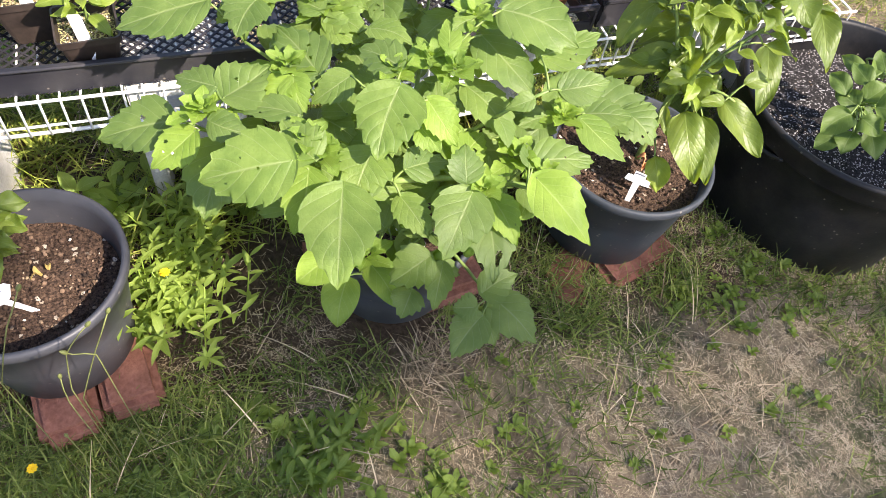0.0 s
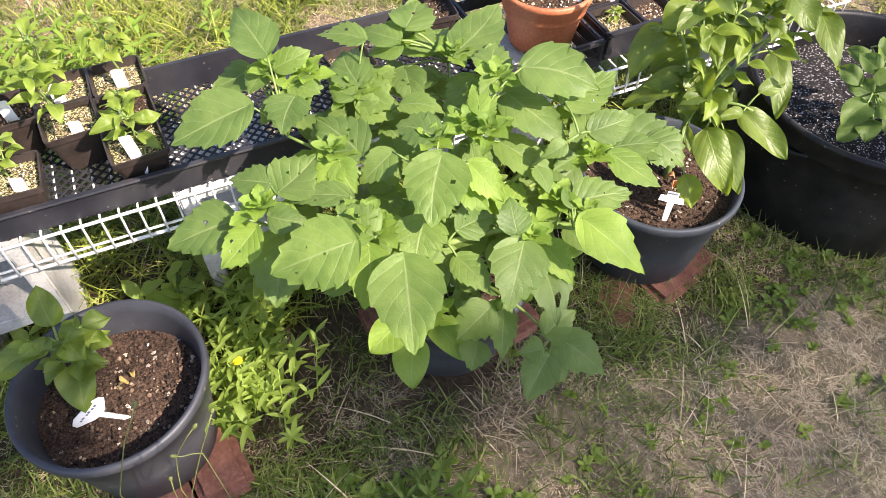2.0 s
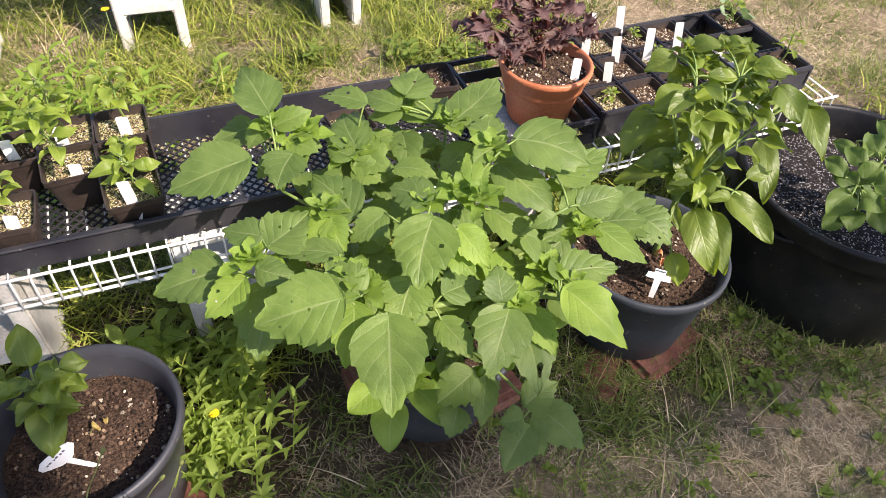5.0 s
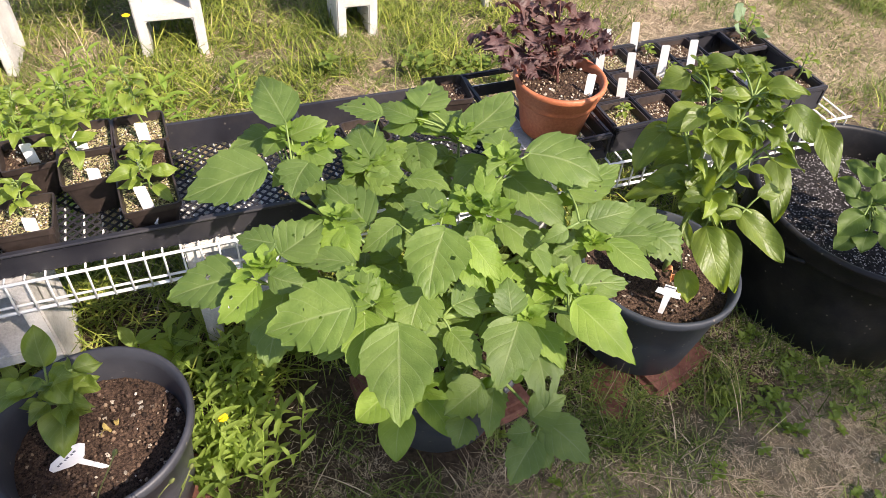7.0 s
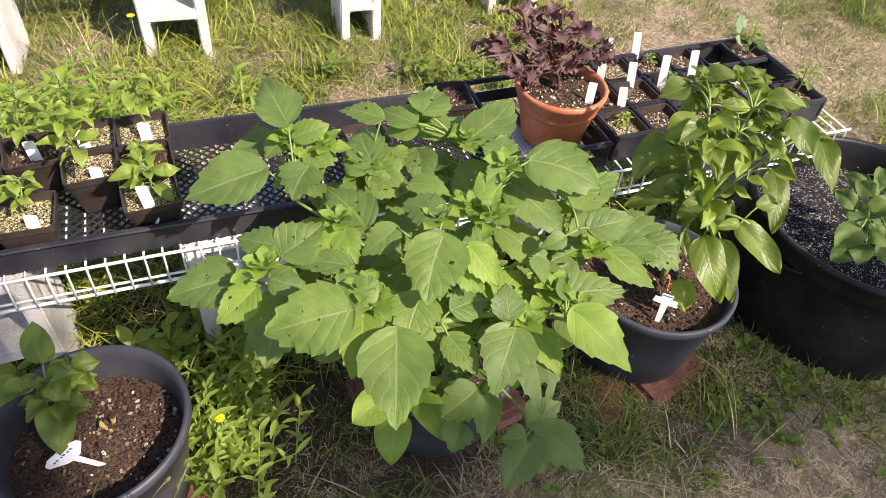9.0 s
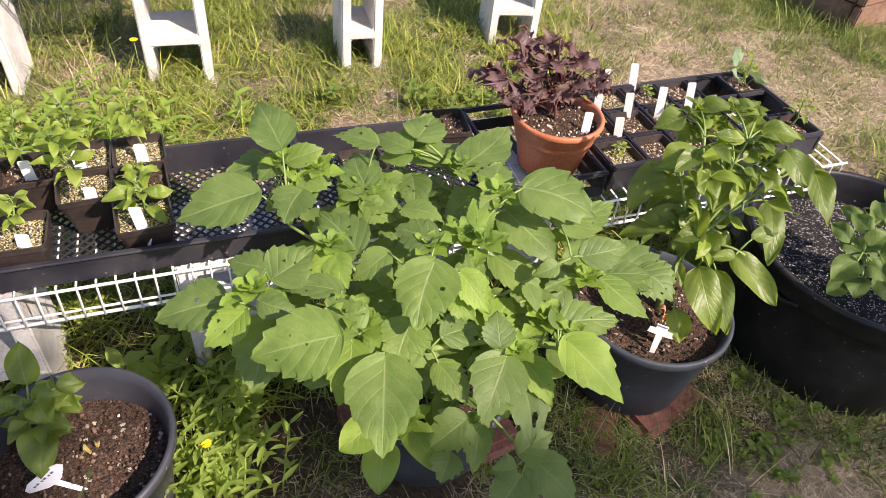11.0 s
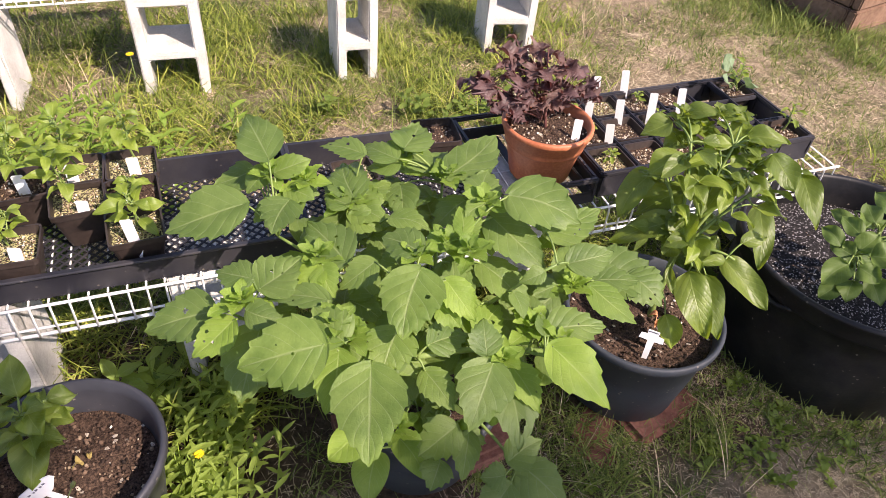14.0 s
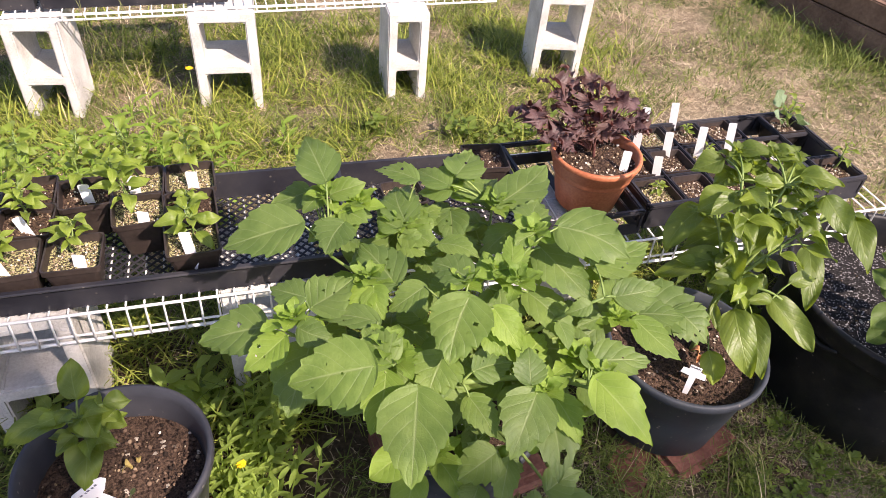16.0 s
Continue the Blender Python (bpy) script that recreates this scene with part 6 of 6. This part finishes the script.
def rosettes(x0, x1, y0, y1, count, seed, label, chance=None, scale=0.6):
    """Flat weeds: broad leaves spread from the ground."""
    rng = random.Random(seed)
    places = []
    made = 0
    while made < count:
        x, y = rng.uniform(x0, x1), rng.uniform(y0, y1)
        if not pots_clear(np.array([[x, y, 0]]), 0.01)[0]:
            continue
        made += 1
        p = Vector((x, y, lump(x, y) + 0.002))
        s = scale * rng.uniform(0.5, 1.3)
        for k in range(rng.randint(5, 9)):
            t = k * 2.4 + rng.uniform(-0.5, 0.5)
            d = Vector((math.cos(t), math.sin(t), rng.uniform(0.1, 0.9)))
            places.append(lie(p, p + d, (0, 0, 1)) @ Matrix.Scale(s * rng.uniform(0.7, 1.2), 4))
    return join_leaves("low_weeds", places, BROAD_LEAVES, label)


weed_patch((-0.04, 0.84), (0.045, 0.085), 44, 0.155, 1, "bright yellow-green leafy weeds growing beside the grey pot", LANCE_LEAVES, 0.7, SUNLITWEED, 0.35)
weed_patch((-0.075, 0.70), (0.025, 0.05), 14, 0.14, 11, "leafy green weeds drooping beside the brick", LANCE_LEAVES, 0.9, WEED, 0.4)
weed_patch((-0.10, 0.99), (0.09, 0.04), 9, 0.10, 2, "broad-leaved green weeds growing under the wire shelf", BROAD_LEAVES, 0.85, SUNLITWEED, 0.3)
weed_patch((0.30, 1.02), (0.25, 0.05), 12, 0.10, 5, "leafy green weeds growing under the wire shelf", BROAD_LEAVES, 0.8)
weed_patch((-0.35, 1.72), (0.22, 0.16), 70, 0.19, 3, "tall leafy weeds on the lawn behind the seedlings", LANCE_LEAVES, 1.2, SHOOT, 0.3)
weed_patch((0.72, 1.84), (0.22, 0.08), 12, 0.09, 6, "low leafy weeds in the grass", BROAD_LEAVES, 0.7)
weed_patch((1.0, 0.98), (0.12, 0.05), 14, 0.14, 7, "leafy green weeds behind the pepper pot", BROAD_LEAVES, 1.0)
rosettes(-0.45, 0.12, 0.22, 0.56, 110, 4, "dense low green weeds in front of the grey pot", scale=0.36)
blades("lush_grass", spots(8500, -0.5, 0.3, 0.1, 0.62, 12, lambda x, y, p: np.clip(1.2 - step(x + 0.5 * y, 0.15, 0.45) + field(p, 6.0, 4), 0.02, 1), 0.01), 0.055, 0.5, 0.0030, 1.1, GREEN_BLADE, 12, "dense dark green grass in front of the grey pot", "grass", 3, 0.7)
rosettes(0.05, 0.35, 0.30, 0.50, 26, 9, "dense low green weeds in the lawn", scale=0.4)
rosettes(0.3, 1.7, 0.25, 0.72, 70, 8, "small flat green weeds scattered in the thin lawn", scale=0.26)
blades("brick_grass", spots(1500, 0.62, 1.0, 0.53, 0.66, 21, lambda x, y, p: np.exp(-((y - 0.58) / 0.035) ** 2) * np.clip(0.5 + 1.5 * field(p, 9.0, 4), 0.1, 1)), 0.06, 0.5, 0.0028, 1.1, GREEN_BLADE, 21, "short green grass against the brick", "grass", 3, 0.7)
rosettes(0.9, 1.25, 0.42, 0.62, 30, 10, "small flat green weeds beside the pepper pot", scale=0.32)


def flower(x, y, z, seed, r=0.008):
    f = thing("yellow_flower", "small yellow daisy-like flower on a thin stem", "flower", (x, y, z), 20 * seed, "yellow flowers")
    petal = leaf_mesh(r, r * 0.55, 0, 0, 0.1, 0.1, 0, seed, 0.6, 4, 1)
    for k in range(9):
        part("petal", petal, YELLOW, f, at=pose(0, 0, 0.001, 0, -12, 40 * k))
    part("flower_head", lathe([(0.0, 0.003), (0.0018, 0.0025), (0.0026, 0.0), (0.0, -0.001)], 8), YELLOW, f)
    g = lump(x, y)
    part("stem", tube([(0, 0, 0), (0.004, 0.003, -(z - g) * 0.5), (0.002, 0.006, g - z)], 0.0011, 5), STEM, f)


flower(-0.051, 0.774, 0.15, 1, 0.010)
flower(-0.292, 0.526, 0.06, 2, 0.009)
flower(-0.085, 2.10, 0.244, 3, 0.013)


# ---- the far side: trays on the far shelf, a timber bed ----
for x0, x1 in ((-1.05, -0.50), (-0.49, 0.06)):
    t = web_tray(x0, x1, 2.345, 2.635, "black plastic mesh tray on the far wire shelf")
    t.location.z = 0.342


def timber_bed():
    bed = thing("raised_bed", "low brown timber raised bed at the lawn's edge", "raised bed", (2.85, 2.13, 0.0), 12.6)
    for y in (0.0, 1.66):
        for z in (0.06, 0.175):
            part("plank", box((1.3, 0.04, 0.108), (0.65, y, z), 0.006), TIMBER, bed)
    for x in (0.02, 1.28):
        for z in (0.06, 0.175):
            part("plank", box((0.04, 1.61, 0.108), (x, 0.83, z), 0.006), TIMBER, bed)
    part("soil", square_soil(1.2, 0.17, 5, 0.02), SOIL, bed, at=Matrix.Translation((0.65, 0.83, 0)) @ Matrix.Diagonal((1.0, 1.33, 1, 1)))


timber_bed()
blades("bed_grass", spots(20000, 2.1, 3.2, 1.3, 3.0, 13, lambda x, y, p: np.exp(-((x - 2.72 + 0.2 * (y - 2.3)) / 0.13) ** 2) * step(y, 1.6, 2.0) * np.clip(0.45 + 1.5 * field(p, 6.0, 3), 0.05, 1)), 0.10, 0.6, 0.005, 1.1, GREEN_BLADE, 13, "tall dark grass against the timber bed", "grass", 3, 0.8)
blades("edge_grass", spots(24000, 1.9, 3.3, 1.1, 2.6, 23, lambda x, y, p: 0.7 * step(x, 2.05, 2.5) * np.clip(0.35 + 1.8 * field(p, 5.0, 6), 0.0, 1)), 0.036, 0.6, 0.0036, 1.25, GREEN_BLADE, 23, "green lawn grass thickening towards the timber bed", "grass", 2, 0.7)


def flower_stalk(points, seed, label="thin flower stalk with a closed bud beside the pot"):
    """A bare stalk that ends in a bud."""
    t = thing("flower_stalk", label, "weed", group="flower stalks by the grey pot")
    part("stem", tube(points, 0.0008, 6), OLIVE, t)
    end, prev = Vector(points[-1]), Vector(points[-2])
    m = lie(end, end + (end - prev), (1, 0, 0.2)) @ Matrix.Rotation(radians(90), 4, "Y")
    part("bud", lathe([(0.0003, -0.003), (0.0022, -0.001), (0.0028, 0.003), (0.0018, 0.007), (0.0003, 0.009)], 8), OLIVE, t, at=m)


for pts in (((-0.16, 0.495, 0.0), (-0.154, 0.5, 0.311), (-0.13, 0.5, 0.375), (-0.11, 0.5, 0.426), (-0.095, 0.5, 0.461), (-0.078, 0.5, 0.503)),
            ((-0.178, 0.495, 0.0), (-0.172, 0.5, 0.21), (-0.172, 0.5, 0.264), (-0.171, 0.5, 0.31), (-0.167, 0.5, 0.347), (-0.161, 0.5, 0.381)),
            ((-0.165, 0.495, 0.0), (-0.159, 0.5, 0.341), (-0.15, 0.5, 0.387), (-0.14, 0.5, 0.431), (-0.13, 0.5, 0.449), (-0.116, 0.5, 0.47), (-0.104, 0.5, 0.485)),
            ((-0.118, 0.495, 0.0), (-0.112, 0.5, 0.397), (-0.112, 0.5, 0.416), (-0.122, 0.5, 0.424), (-0.134, 0.5, 0.428), (-0.139, 0.5, 0.435)),
            ((-0.243, 0.495, 0.0), (-0.237, 0.5, -0.07), (-0.216, 0.5, 0.025), (-0.203, 0.5, 0.127), (-0.203, 0.5, 0.184), (-0.203, 0.5, 0.208)),
            ((-0.224, 0.495, 0.0), (-0.218, 0.5, 0.397), (-0.195, 0.5, 0.459), (-0.173, 0.5, 0.514), (-0.153, 0.5, 0.553), (-0.141, 0.5, 0.578)),
            ((-0.09, 0.495, 0.0), (-0.084, 0.5, -0.164), (-0.082, 0.5, -0.028), (-0.092, 0.5, 0.069), (-0.111, 0.5, 0.137), (-0.124, 0.5, 0.16))):
    flower_stalk(pts, 1)


def dry_leaf(x, y, z, turn, size, label, material=None):
    ob = part("dry_leaf", leaf_mesh(size, size * 0.6, 4, 0.4, 0.6, 0.4, 0.55, int(turn), 0.45, 14, 3), material or DRYLEAF)
    ob.matrix_world = pose(x, y, z, 15, -10, turn)
    return tagged(ob, label, "dead leaf")


dry_leaf(0.855, 0.735, 0.235, 80, 0.032, "curled orange-brown dead leaf on dark soil")
dry_leaf(-0.216, 0.760, 0.235, 200, 0.017, "small crumpled yellow dead leaf on dark soil", PALELEAF)
dry_leaf(-0.206, 0.766, 0.234, 120, 0.012, "small crumpled yellow dead leaf on dark soil", PALELEAF)
for pts in (((1.02, 1.42, 0.0), (1.03, 1.43, 0.25), (1.06, 1.44, 0.45), (1.12, 1.43, 0.56)), ((1.24, 1.50, 0.0), (1.235, 1.50, 0.18), (1.24, 1.505, 0.34))):
    flower_stalk(pts, 2, "tall thin green stalk growing behind the tray")

# tall bare stalks round the far shelf, and white seed heads by the yellow flower
for pts in (((-0.30, 2.15, 0.0), (-0.315, 2.15, 0.2), (-0.33, 2.15, 0.34), (-0.36, 2.16, 0.47)), ((-0.29, 2.16, 0.0), (-0.28, 2.16, 0.2), (-0.25, 2.15, 0.36), (-0.235, 2.15, 0.48)),
            ((-0.33, 2.12, 0.0), (-0.335, 2.12, 0.2), (-0.34, 2.11, 0.40), (-0.335, 2.11, 0.52)), ((-0.22, 2.17, 0.0), (-0.21, 2.17, 0.18), (-0.22, 2.18, 0.36), (-0.25, 2.18, 0.44)),
            ((-0.17, 2.14, 0.0), (-0.17, 2.14, 0.14), (-0.155, 2.13, 0.22), (-0.125, 2.12, 0.243)), ((-0.15, 2.10, 0.0), (-0.145, 2.10, 0.1), (-0.125, 2.10, 0.155), (-0.10, 2.09, 0.16))):
    flower_stalk(pts, 3, "tall thin dry flower stalk in the grass by the far shelf")

# a bleached tuft of dead grass against the brick, and a dark rosette in the near grass
blades("dead_tuft", spots(700, 0.30, 0.46, 0.46, 0.60, 31, lambda x, y, p: np.exp(-((x - 0.375) / 0.045) ** 2 - ((y - 0.545) / 0.05) ** 2), 0.0), 0.075, 0.5, 0.0016, 1.35, DRY_BLADE, 31, "bleached tuft of dead grass beside a brick", "dead grass", 4, 0.5)
weed_patch((0.155, 0.42), (0.045, 0.03), 18, 0.06, 12, "feathery green leafy rosette in the near grass", LANCE_LEAVES, 0.7, WEED)
weed_patch((0.52, 1.335), (0.05, 0.02), 14, 0.12, 14, "wiry fine-leaved green weed behind the tray", LOBED_LEAVES, 0.32, WEED)
